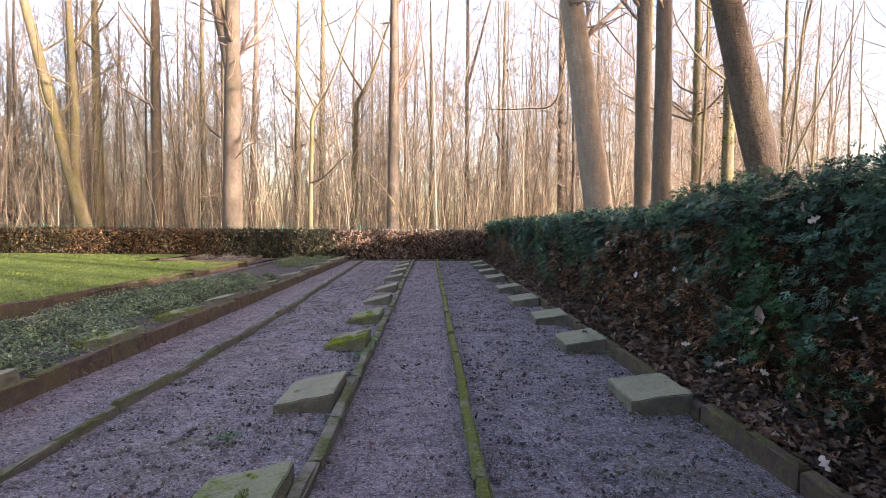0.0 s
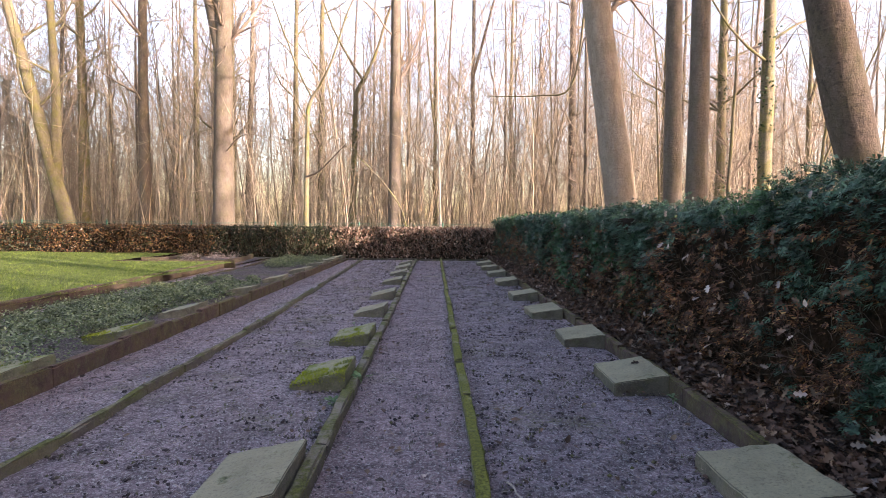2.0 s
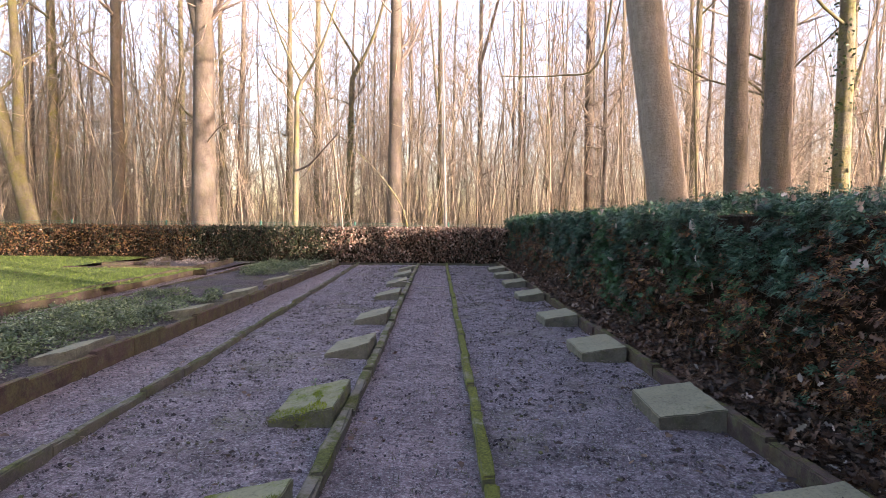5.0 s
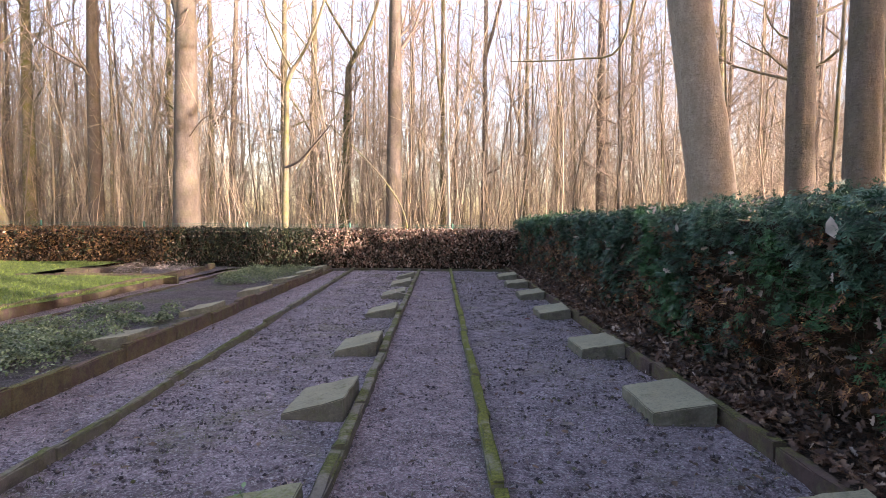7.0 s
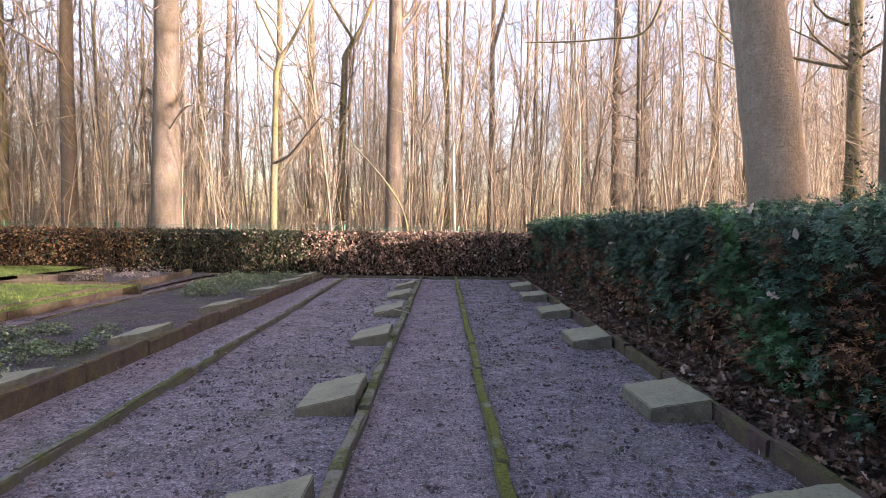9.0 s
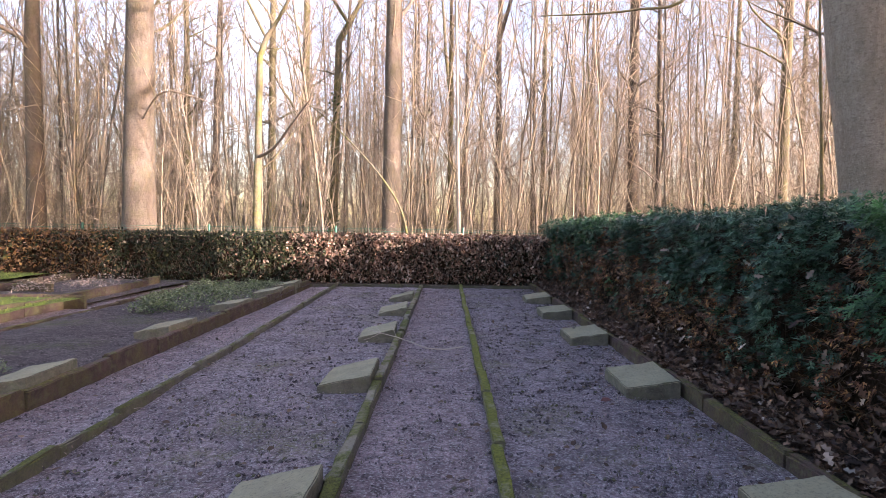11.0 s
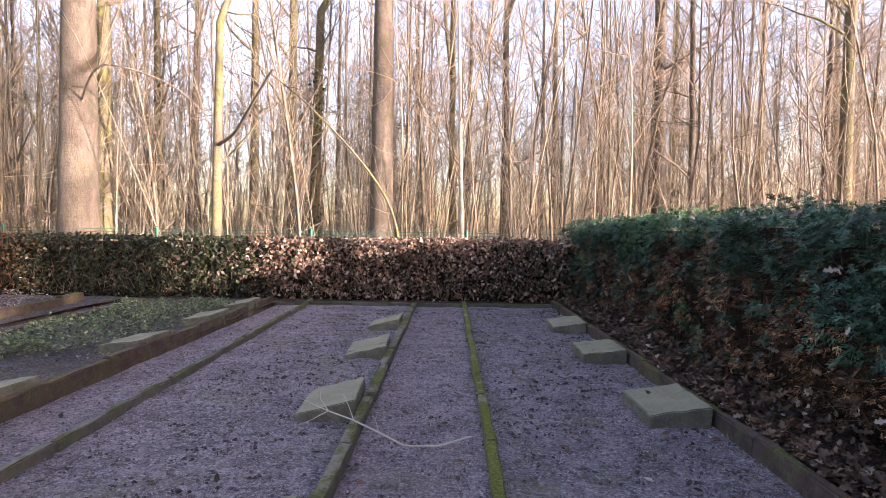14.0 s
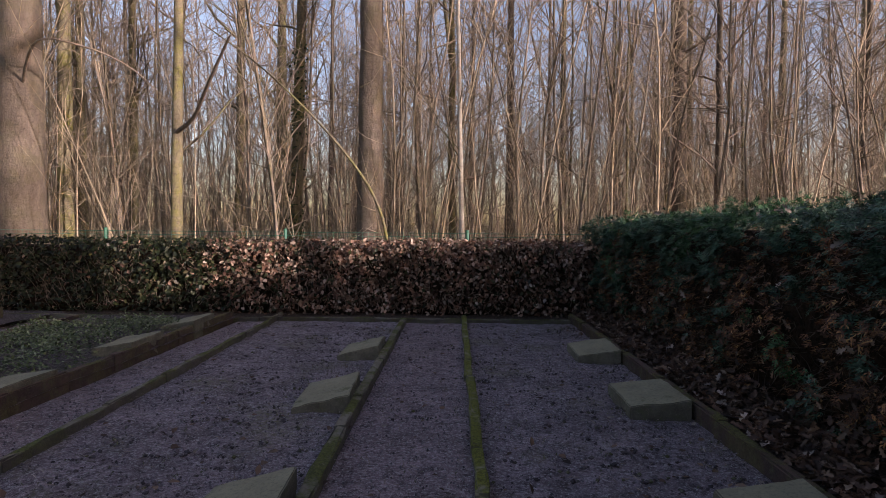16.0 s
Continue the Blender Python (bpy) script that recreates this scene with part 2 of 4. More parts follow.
clod_mat = cm.done(cm.ramp(cm.island(), (0.0, (0.035, 0.03, 0.032)), (0.7, (0.10, 0.085, 0.092)), (1.0, (0.085, 0.09, 0.04))))


# ---- mesh helpers ----
def raw(name, verts, faces, material, smooth=False):
    """A mesh from arrays of corners and of faces with equal numbers of corners."""
    me = bpy.data.meshes.new(name)
    verts = np.asarray(verts, dtype=np.float32)
    groups = faces if isinstance(faces, list) else [faces]
    groups = [np.asarray(f, dtype=np.int32) for f in groups if len(f)]
    me.vertices.add(len(verts))
    me.vertices.foreach_set("co", verts.ravel())
    sizes = np.concatenate([np.full(len(f), f.shape[1], dtype=np.int32) for f in groups])
    me.loops.add(int(sizes.sum()))
    me.loops.foreach_set("vertex_index", np.concatenate([f.ravel() for f in groups]))
    me.polygons.add(len(sizes))
    me.polygons.foreach_set("loop_start", np.concatenate([[0], np.cumsum(sizes)[:-1]]).astype(np.int32))
    if smooth:
        me.polygons.foreach_set("use_smooth", np.ones(len(sizes), dtype=bool))
    me.update(calc_edges=True)
    me.validate()
    me.materials.append(material)
    return me


def part(name, me, parent, label=""):
    ob = new(name, me)
    ob.parent = parent
    return tagged(ob, label)


def from_bm(name, bm, material, smooth=False):
    me = bpy.data.meshes.new(name)
    bmesh.ops.recalc_face_normals(bm, faces=bm.faces)
    bm.to_mesh(me)
    bm.free()
    if smooth:
        me.polygons.foreach_set("use_smooth", np.ones(len(me.polygons), dtype=bool))
    me.materials.append(material)
    return me


def tubes(lines, sides):
    """Round tapered tubes along lines of (points, radii)."""
    vs, fs, base = [], [], 0
    ang = np.arange(sides) * 2 * np.pi / sides
    ca, sa = np.cos(ang), np.sin(ang)
    k = np.arange(sides)
    for p, r in lines:
        p, r = np.asarray(p, float), np.asarray(r, float)
        d = np.gradient(p, axis=0)
        d /= np.linalg.norm(d, axis=1)[:, None] + 1e-9
        ref = np.array([1.0, 0.0, 0.0]) if abs(d[0][0]) < 0.8 else np.array([0.0, 1.0, 0.0])
        u = np.cross(d, ref)
        u /= np.linalg.norm(u, axis=1)[:, None] + 1e-9
        w = np.cross(d, u)
        vs.append((p[:, None, :] + r[:, None, None] * (ca[None, :, None] * u[:, None, :] + sa[None, :, None] * w[:, None, :])).reshape(-1, 3))
        n = len(p)
        i = np.arange(n - 1)[:, None] * sides
        fs.append(np.stack([base + i + k, base + i + (k + 1) % sides, base + i + sides + (k + 1) % sides, base + i + sides + k], axis=-1).reshape(-1, 4))
        base += n * sides
    return np.concatenate(vs), np.concatenate(fs)


def cards(shape_v, shape_f, centres, fwd, nrm, size):
    """One small shape at each centre, along fwd and facing nrm."""
    fwd = fwd / (np.linalg.norm(fwd, axis=1)[:, None] + 1e-9)
    side = np.cross(nrm, fwd)
    side /= np.linalg.norm(side, axis=1)[:, None] + 1e-9
    up = np.cross(fwd, side)
    sv = np.asarray(shape_v, float)
    v = centres[:, None, :] + size[:, None, None] * (sv[None, :, 0:1] * side[:, None, :] + sv[None, :, 1:2] * fwd[:, None, :] + sv[None, :, 2:3] * up[:, None, :])
    f = np.asarray(shape_f)[None, :, :] + (np.arange(len(centres)) * len(sv))[:, None, None]
    return v.reshape(-1, 3), f.reshape(-1, f.shape[-1])


LEAF_V = [(0, 0, 0), (-0.3, 0.35, 0.07), (0, 0.45, -0.02), (0.3, 0.35, 0.07), (-0.2, 0.75, 0.05), (0.2, 0.75, 0.05), (0, 1.0, -0.05)]
LEAF_F = [(0, 2, 1), (0, 3, 2), (1, 2, 4), (2, 3, 5), (2, 6, 4), (2, 5, 6)]
SPRAY_V = [(-0.14, 0, 0), (0.14, 0, 0), (0, 1.0, -0.12), (-0.40, 0.55, 0.06), (0.0, 0.10, 0), (0.42, 0.60, 0.06), (0.0, 0.14, 0), (-0.26, 0.88, 0.02), (0.0, 0.42, 0), (0.27, 0.92, 0.02), (0.0, 0.46, 0), (-0.44, 0.26, 0.05), (0.44, 0.28, 0.05), (-0.34, 0.66, 0.02), (0.34, 0.7, 0.02)]
SPRAY_F = [(0, 1, 2), (4, 3, 11), (6, 12, 5), (8, 7, 13), (10, 14, 9)]
LOBED_V = [(0, 0.45, -0.06), (0, 0, 0), (-0.2, 0.2, 0.05), (-0.1, 0.36, 0.02), (-0.36, 0.52, 0.1), (-0.13, 0.66, 0.02), (-0.22, 0.85, 0.07), (0, 1.0, -0.08), (0.2, 0.82, 0.04), (0.12, 0.64, 0.0), (0.35, 0.5, 0.12), (0.1, 0.34, 0.0), (0.19, 0.18, 0.06)]
LOBED_F = [(0, i, i + 1) for i in range(1, 12)] + [(0, 12, 1)]
TUFT_V = [(-0.08, 0, 0), (0.08, 0, 0), (0.0, 0.25, 1.0), (0.1, -0.05, 0), (0.2, 0.05, 0), (0.45, 0.1, 0.8), (-0.2, 0.03, 0), (-0.1, -0.08, 0), (-0.4, -0.2, 0.75)]
TUFT_F = [(0, 1, 2), (3, 4, 5), (6, 7, 8)]


def unit(rng, n):
    v = rng.normal(size=(n, 3))
    return v / np.linalg.norm(v, axis=1)[:, None]


def thing(name, label, category, group="", kind="", at=None):
    ob = new(name)
    ob.empty_display_size = 0.2
    if at is not None:
        ob.matrix_basis = at
    return tagged(ob, label, category, group, kind)


# ---- ground ----
def sheet(name, x0, x1, y0, y1, z, step, material, rough=0.012, seed=0):
    """An uneven rectangle of ground."""
    nx, ny = max(2, int((x1 - x0) / step) + 1), max(2, int((y1 - y0) / step) + 1)
    X, Y = np.meshgrid(np.linspace(x0, x1, nx), np.linspace(y0, y1, ny))
    Z = np.empty_like(X)
    for i in range(ny):
        for j in range(nx):
            p = Vector((X[i, j], Y[i, j], seed))
            Z[i, j] = z + rough * (noise.noise(p * 1.3) + 0.7 * noise.noise(p * 5.0) + 0.5 * noise.noise(p * 14.0))
    k = (np.arange(ny - 1)[:, None] * nx + np.arange(nx - 1)[None, :]).ravel()
    me = raw(name, np.stack([X, Y, Z], -1).reshape(-1, 3), np.stack([k, k + 1, k + nx + 1, k + nx], -1), material, True)
    return new(name, me)


KERB_END = 21.05
tagged(sheet("ground", -600, 600, -400, 900, -0.12, 20.0, woodland, 0.0), "brown woodland soil reaching to the horizon", "ground", kind="structure")
tagged(sheet("woodland_floor", -45, 50, 22.6, 75, -0.03, 0.6, woodland, 0.10, 7), "woodland floor covered in brown leaf litter", "ground", kind="structure")
tagged(sheet("ground_by_hedge", 1.80, 3.6, -3, 22.6, 0.08, 0.12, soil, 0.02, 3), "dark soil with leaf litter under the hedge", "ground", kind="structure")
tagged(sheet("grave_bed_ground", 0.24, 1.76, -3, KERB_END, 0.0, 0.05, gravel, 0.016, 1), "dark grey grit of the grave bed with patches of moss", "ground", kind="structure")
tagged(sheet("path", -0.60, 0.20, -3, KERB_END, 0.0, 0.05, path_gravel, 0.010, 2), "trodden narrow grit path between mossy kerbs", "path", kind="structure")
tagged(sheet("grave_bed_ground", -2.5, -0.64, -3, KERB_END, 0.005, 0.05, gravel, 0.016, 4), "dark grey grit of the grave bed with patches of moss", "ground", kind="structure")
tagged(sheet("path", -3.0, -2.2, -3, KERB_END, -0.01, 0.08, path_gravel, 0.010, 5), "narrow pinkish grit path between kerbs", "path", kind="structure")
tagged(sheet("grave_bed_ground", -5.05, -3.0, -3, KERB_END, 0.07, 0.08, bed_soil, 0.02, 6), "grit of a grave bed under ground cover", "ground", kind="structure")
tagged(sheet("path", -5.85, -4.95, -3, KERB_END, -0.005, 0.1, path_gravel, 0.010, 8), "narrow reddish grit path beside the lawn", "path", kind="structure")
tagged(sheet("lawn", -40, -9.0, -6, 22.6, 0.16, 0.3, turf, 0.03, 9), "short green lawn", "lawn", kind="structure")
tagged(sheet("lawn", -9.0, -5.62, -6, 17.4, 0.16, 0.3, turf, 0.03, 9), "short green lawn beside the grave beds", "lawn", kind="structure")
tagged(sheet("grave_bed_ground", -9.0, -5.7, 17.4, 21.4, 0.06, 0.1, bed_soil, 0.02, 12), "dark soil of small bordered plots", "ground", kind="structure")
tagged(sheet("ground_by_hedge", -5.7, 1.9, KERB_END, 22.6, 0.03, 0.12, soil, 0.02, 11), "dark soil under the far hedge", "ground", kind="structure")


# ---- kerbs ----
def kerb_mesh(seed, length, width, height, material):
    """One worn kerb block, its base 0.1 below its origin."""
    rng = np.random.RandomState(seed)
    bm = bmesh.new()
    bmesh.ops.create_cube(bm, size=1)
    for v in bm.verts:
        v.co = Vector((v.co.x * width, v.co.y * (length - 0.012), (v.co.z + 0.5) * (height + 0.1) - 0.1))
    bmesh.ops.subdivide_edges(bm, edges=[e for e in bm.edges if abs(e.verts[0].co.y - e.verts[1].co.y) > 0.1], cuts=5)
    bmesh.ops.bevel(bm, geom=[e for e in bm.edges if e.verts[0].co.z > 0 and e.verts[1].co.z > 0 and e.is_manifold and e.calc_face_angle(0) > 0.5], offset=0.009, segments=2, affect="EDGES")
    for v in bm.verts:
        if v.co.z > 0:
            v.co += Vector(rng.normal(scale=(0.0035, 0.002, 0.0035)))
    return from_bm("kerb_block", bm, material)


def kerb(x0, x1, y0, y1, width, height, material, label, seed, ground=0.0):
    top = thing("kerb", label, "kerb", "kerbs of the grave beds", "structure")
    rng = np.random.RandomState(seed)
    lengths = [0.62, 0.8, 1.0, 1.0]
    meshes = [kerb_mesh(seed * 10 + i, l, width, height, material) for i, l in enumerate(lengths)]
    y = y0
    while y < y1 - 0.2:
        i = rng.randint(4)
        l = lengths[i]
        f = (y + l / 2 - y0) / (y1 - y0)
        # these lines run straight and open only over their last stretch
        x = x0 + (x1 - x0) * max(0.0, (f - 0.45) / 0.55)
        b = part("kerb_block", meshes[i], top)
        b.matrix_basis = pose(x + rng.normal(scale=0.006), y + l / 2, ground + rng.normal(scale=0.008), rng.normal(scale=0.5), rng.normal(scale=2), -math.degrees(math.atan((x1 - x0) / (y1 - y0))) * (f > 0.45) + rng.normal(scale=0.5))
        y += l
    return top


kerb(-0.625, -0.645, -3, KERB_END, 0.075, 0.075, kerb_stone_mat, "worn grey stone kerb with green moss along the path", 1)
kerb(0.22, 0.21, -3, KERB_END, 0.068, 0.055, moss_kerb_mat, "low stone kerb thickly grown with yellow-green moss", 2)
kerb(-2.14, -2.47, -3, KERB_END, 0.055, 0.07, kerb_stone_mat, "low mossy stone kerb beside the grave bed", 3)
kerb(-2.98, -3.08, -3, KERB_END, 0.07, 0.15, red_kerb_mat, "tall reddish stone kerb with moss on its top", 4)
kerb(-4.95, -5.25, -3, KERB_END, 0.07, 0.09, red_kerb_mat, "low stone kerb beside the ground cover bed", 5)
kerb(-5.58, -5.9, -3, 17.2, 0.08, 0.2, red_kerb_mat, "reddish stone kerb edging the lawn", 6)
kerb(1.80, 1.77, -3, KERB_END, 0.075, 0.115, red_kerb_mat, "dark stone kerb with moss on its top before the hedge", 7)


def cross_kerb(x0, x1, y, height, material, label, seed):
    top = kerb(0, 0, 0, x1 - x0, 0.07, height, material, label, seed)
    top.matrix_basis = pose(x0, y, 0, 0, 0, -90)
    return top


cross_kerb(-9.5, 1.8, KERB_END + 0.04, 0.06, kerb_stone_mat, "low stone kerb before the far hedge", 8)
# small bordered plots behind the lawn
cross_kerb(-9.0, -5.9, 17.4, 0.2, red_kerb_mat, "reddish stone border of a small plot", 9)
cross_kerb(-9.0, -7.0, 19.0, 0.2, red_kerb_mat, "reddish stone border of a small plot", 10)
kerb(-8.2, -8.2, 17.5, 20.9, 0.09, 0.2, red_kerb_mat, "reddish stone border of a small plot", 12)
kerb(-6.0, -6.2, 17.5, 20.9, 0.09, 0.2, red_kerb_mat, "reddish stone border of a small plot", 13)


# ---- grave stones ----
def marker_mesh(seed, wide, deep, low, high, material):
    """A pillow stone, wide in x and deep in y, its top rising towards +x."""
    bm = bmesh.new()
    bmesh.ops.create_cube(bm, size=1)
    for v in bm.verts:
        t = low if v.co.x < 0 else high
        v.co = Vector((v.co.x * wide, v.co.y * deep, t if v.co.z > 0 else -0.08))
    bmesh.ops.bevel(bm, geom=[e for e in bm.edges if max(e.verts[0].co.z, e.verts[1].co.z) > 0], offset=0.007, segments=2, affect="EDGES")
    bmesh.ops.subdivide_edges(bm, edges=[e for e in bm.edges if e.calc_length() > 0.1], cuts=8, use_grid_fill=True)
    bm.normal_update()
    for v in bm.verts:
        p = v.co * 9 + Vector((seed * 7.3, 0, 0))
        v.co += Vector((noise.noise(p), noise.noise(p + Vector((9, 0, 0))), noise.noise(p + Vector((0, 9, 0))))) * 0.008
        q = v.co * 30 + Vector((seed * 3.1, 4, 0))
        v.co += v.normal * noise.noise(q) * 0.006
    return from_bm("grave_stone", bm, material)


def moss_cushion(seed, wide, deep, low, high, cover):
    """Many small moss tufts over part of a stone's top and front."""
    rng = np.random.RandomState(seed)
    n = 2600
    u, v = rng.uniform(-0.5, 0.5, n), rng.uniform(-0.5, 0.5, n)
    keep = np.array([noise.noise(Vector((a * 4, b * 4, seed))) + cover * (0.75 - 1.6 * (b + 0.5)) + (0.3 if cover > 0.7 else 0.0) > 0.22 for a, b in zip(u, v)])
    u, v = u[keep], v[keep]
    c = np.stack([u * wide, v * deep, low + (u + 0.5) * (high - low)], -1)
    front = rng.rand(len(c)) < 0.22
    c[front, 1] = -deep / 2
    c[front, 2] *= rng.uniform(0.5, 1.0, front.sum())
    vv, ff = cards(TUFT_V, TUFT_F, c, unit(rng, len(c)) * (1, 1, 0.2) + 0.01, np.array([[0, -0.3, 1.0]]) + 0.4 * unit(rng, len(c)), rng.uniform(0.012, 0.024, len(c)))
    return raw("moss", vv, ff, moss_mat)


STONE_Y = [2.1, 3.82, 5.72, 7.32, 9.1, 10.93, 13.2, 15.17, 17.02, 18.67]
LAWN_BED_Y = [3.6, 5.4, 7.0, 8.5, 10.8, 12.72, 14.85, 16.8, 18.45, 19.75]
rng = np.random.RandomState(5)


def grave_stone(x, y, ground, seed, label, moss=0.0, wide=0.41, deep=0.62, low=0.05, high=0.15, turn=0.0):
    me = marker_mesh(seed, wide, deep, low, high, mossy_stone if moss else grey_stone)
    ob = new("grave_stone", me)
    ob.matrix_basis = pose(x, y + deep / 2, ground, rng.normal(scale=1.0), rng.normal(scale=1.0), turn)
    tagged(ob, label, "grave stone", "grave stones")
    if moss > 0.3:
        part("moss", moss_cushion(seed, wide, deep, low, high, moss), ob, "bright green moss cushion")
    return ob


PLAIN = "grey sandstone pillow grave stone lying in grit"
for i, y in enumerate(STONE_Y):
    moss = {0: 0.6, 2: 1.0, 3: 0.45}.get(i, 0.0)
    grave_stone(-0.89, y, 0.0, i, {2: "grave stone covered in bright green moss beside the kerb", 3: "grey grave stone with green moss on its front edge", 0: "grey grave stone with patches of green moss"}.get(i, PLAIN), moss, turn=rng.normal(scale=1.5))
    if i:
        grave_stone(1.575 if y < 8 else 1.515, y - 0.02, 0.0, 20 + i, "grey-green sandstone pillow grave stone against the hedge kerb", 0.0, 0.42, 0.60, 0.09, 0.15, rng.normal(scale=1.5))
for i, y in enumerate(LAWN_BED_Y):
    grave_stone(-3.24, y, 0.07, 40 + i, "weathered grey grave stone among low ground cover", {1: 0.35, 2: 0.4}.get(i, 0.0), 0.40, 0.62, 0.07, 0.14, rng.normal(scale=2))


# ---- hedges ----
def hedge_skin(x0, x1, y0, y1, height, step, amp, seed):
    """A closed, lumpy box for the inside of a hedge; height is a function of x and y."""
    bm = bmesh.new()
    bmesh.ops.create_cube(bm, size=1)
    n = int(max(x1 - x0, y1 - y0) / step)
    longs = [e for e in bm.edges if abs((e.verts[0].co - e.verts[1].co)[0 if x1 - x0 > y1 - y0 else 1]) > 0.5]
    bmesh.ops.subdivide_edges(bm, edges=longs, cuts=n)
    bmesh.ops.subdivide_edges(bm, edges=[e for e in bm.edges if e.calc_length() > 0.5], cuts=5, use_grid_fill=True)
    for v in bm.verts:
        x, y = x0 + (v.co.x + 0.5) * (x1 - x0), y0 + (v.co.y + 0.5) * (y1 - y0)
        v.co = Vector((x, y, 0.02 + (v.co.z + 0.5) * (height(x, y) - 0.12)))
        p = v.co * 1.7 + Vector((seed, 0, 0))
        v.co += Vector((noise.noise(p), noise.noise(p + Vector((5, 0, 0))), 0.6 * noise.noise(p + Vector((0, 5, 0))))) * amp
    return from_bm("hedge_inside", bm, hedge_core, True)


def side_height(x, y):
    return 1.44 + 0.22 * max(0.0, min(1.0, (6.5 - y) / 3.0)) + 0.05 * noise.noise(Vector((x * 0.8, y * 0.7, 2.0)))


def far_height(x, y):
    return 1.12 + 0.03 * noise.noise(Vector((x * 0.9, y, 5.0)))


HX, HY = 2.27, 21.55


def lump(p, s, seed):
    return np.array([noise.noise(Vector((a * s + seed, b * s, c * s))) for a, b, c in p])


# side hedge of yew
side = thing("hedge", "tall dark green clipped yew hedge with brown bare patches", "hedge", kind="structure")
part("hedge_inside", hedge_skin(HX + 0.20, HX + 1.15, -4, 22.3, side_height, 0.22, 0.09, 3), side, "solid hedge core, coloured near-black for inner shade")
rng = np.random.RandomState(11)
# stretches of the face where the foliage has died: middle y, half width, lowest and highest z
DEAD = [(6.2, 0.75, 0.1, 1.25), (5.0, 0.25, 0.3, 0.8), (7.6, 0.3, 0.2, 0.7), (10.1, 0.35, 0.55, 1.05), (9.1, 0.4, 0.1, 0.6), (11.9, 0.4, 0.1, 0.7),
        (13.9, 0.2, 0.2, 0.8), (15.1, 0.75, 0.1, 0.75), (15.75, 0.22, 0.4, 1.0), (16.35, 0.16, 0.3, 1.35), (17.1, 0.35, 0.2, 1.2), (18.3, 0.4, 0.1, 0.9), (19.6, 0.3, 0.3, 1.1), (2.6, 0.3, 0.4, 0.9)]


def dead_part(y, z):
    out = np.zeros(len(y))
    for y0, w, z0, z1 in DEAD:
        out = np.maximum(out, np.clip(1.7 - np.abs(y - y0) / w, 0, 1) * np.clip((z - z0) / 0.15 + 0.5, 0, 1) * np.clip((z1 - z) / 0.2 + 0.5, 0, 1))
    return out


def sprays(name, centres, face, per, size, material, label, owner):
    """Drooping flat sprays, several from each centre."""
    k = len(centres)
    c = np.repeat(centres, per, axis=0) + rng.normal(scale=0.032, size=(k * per, 3)) * (0.8, 1.2, 1.0)
    f = np.repeat(face, per)
    way = np.repeat(0.6 * unit(rng, k), per, axis=0)
    nrm = np.where(f[:, None], np.array([[-0.55, 0, 0.8]]), np.array([[-0.1, 0, 1.0]])) + 0.45 * unit(rng, k * per)
    fwd = np.where(f[:, None], np.array([[-0.75, 0, -0.28]]), np.array([[-0.3, 0, 0.25]])) + way + 0.45 * unit(rng, k * per)
    vv, ff = cards(SPRAY_V, SPRAY_F, c, fwd, nrm, rng.uniform(size * 0.6, size * 1.3, k * per) * np.where(f, 1.0, 0.7))
    tagged(part("foliage", raw(name, vv, ff, material), owner, label), kind="stuff")


n = 13500
y = -4 + 26.3 * rng.rand(n)
onface = rng.rand(n) < 0.70
top = np.array([side_height(HX + 0.4, b) for b in y])
h = np.where(onface, 0.10 + rng.rand(n) ** 0.8 * (top - 0.10), top + rng.normal(scale=0.025, size=n))
x = np.where(onface, HX + rng.normal(scale=0.03, size=n), HX + rng.rand(n) * 1.2)
c = np.stack([x, y, h], -1)
bulge = lump(c, 1.5, 3.0) * 0.13 + lump(c * (1, 1, 0.7), 5.5, 8.0) * 0.15
c[:, 0] += np.where(onface, -bulge + 0.13 * np.clip(1 - h / 0.5, 0, 1) - 0.04, 0)
c[:, 2] += np.where(onface, 0, bulge * 0.7)
dead = dead_part(y, h) * onface
low = np.clip(1.2 - h / 0.5, 0, 1) * onface
gap = (lump(c * (1, 1, 0.75), 7.5, 31.0) < -0.18) & onface
r = rng.rand(n)
brown = (r < 0.9 * dead) | (rng.rand(n) < 0.7 * low) | (onface & (lump(c * (1, 1, 0.35), 2.6, 91.0) > 0.24) & (h < top - 0.15) & (rng.rand(n) < 0.75))
keep = ~gap & (rng.rand(n) > 0.45 * np.maximum(dead, low))
fresh = (lump(c, 0.9, 55.0) > 0.28) & ~brown
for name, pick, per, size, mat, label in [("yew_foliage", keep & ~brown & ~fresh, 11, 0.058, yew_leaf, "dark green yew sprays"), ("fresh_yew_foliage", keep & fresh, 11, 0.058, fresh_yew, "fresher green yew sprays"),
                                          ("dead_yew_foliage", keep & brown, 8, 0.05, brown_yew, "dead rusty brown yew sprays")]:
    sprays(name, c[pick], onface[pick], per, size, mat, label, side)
# bare twigs in the thin patches
k = 3600
ty, th = rng.uniform(-3, 22, k), rng.uniform(0.1, 1.15, k)
lines = []
for a, b in zip(ty, th):
    p0 = np.array([HX + rng.uniform(-0.06, 0.10), a, b])
    d = np.array([-0.25, 0, 0.2]) + 0.8 * unit(rng, 1)[0]
    l = rng.uniform(0.1, 0.28)
    p1 = p0 + d * l * 0.5
    lines.append(([p0, p1, p1 + (d + 0.4 * unit(rng, 1)[0]) * l * 0.5], [0.0035, 0.0025, 0.001]))
vv, ff = tubes(lines, 3)
tagged(part("brushwood", raw("hedge_twigs", vv, ff, rough_bark), side, "bare brown hedge twigs"), kind="stuff")

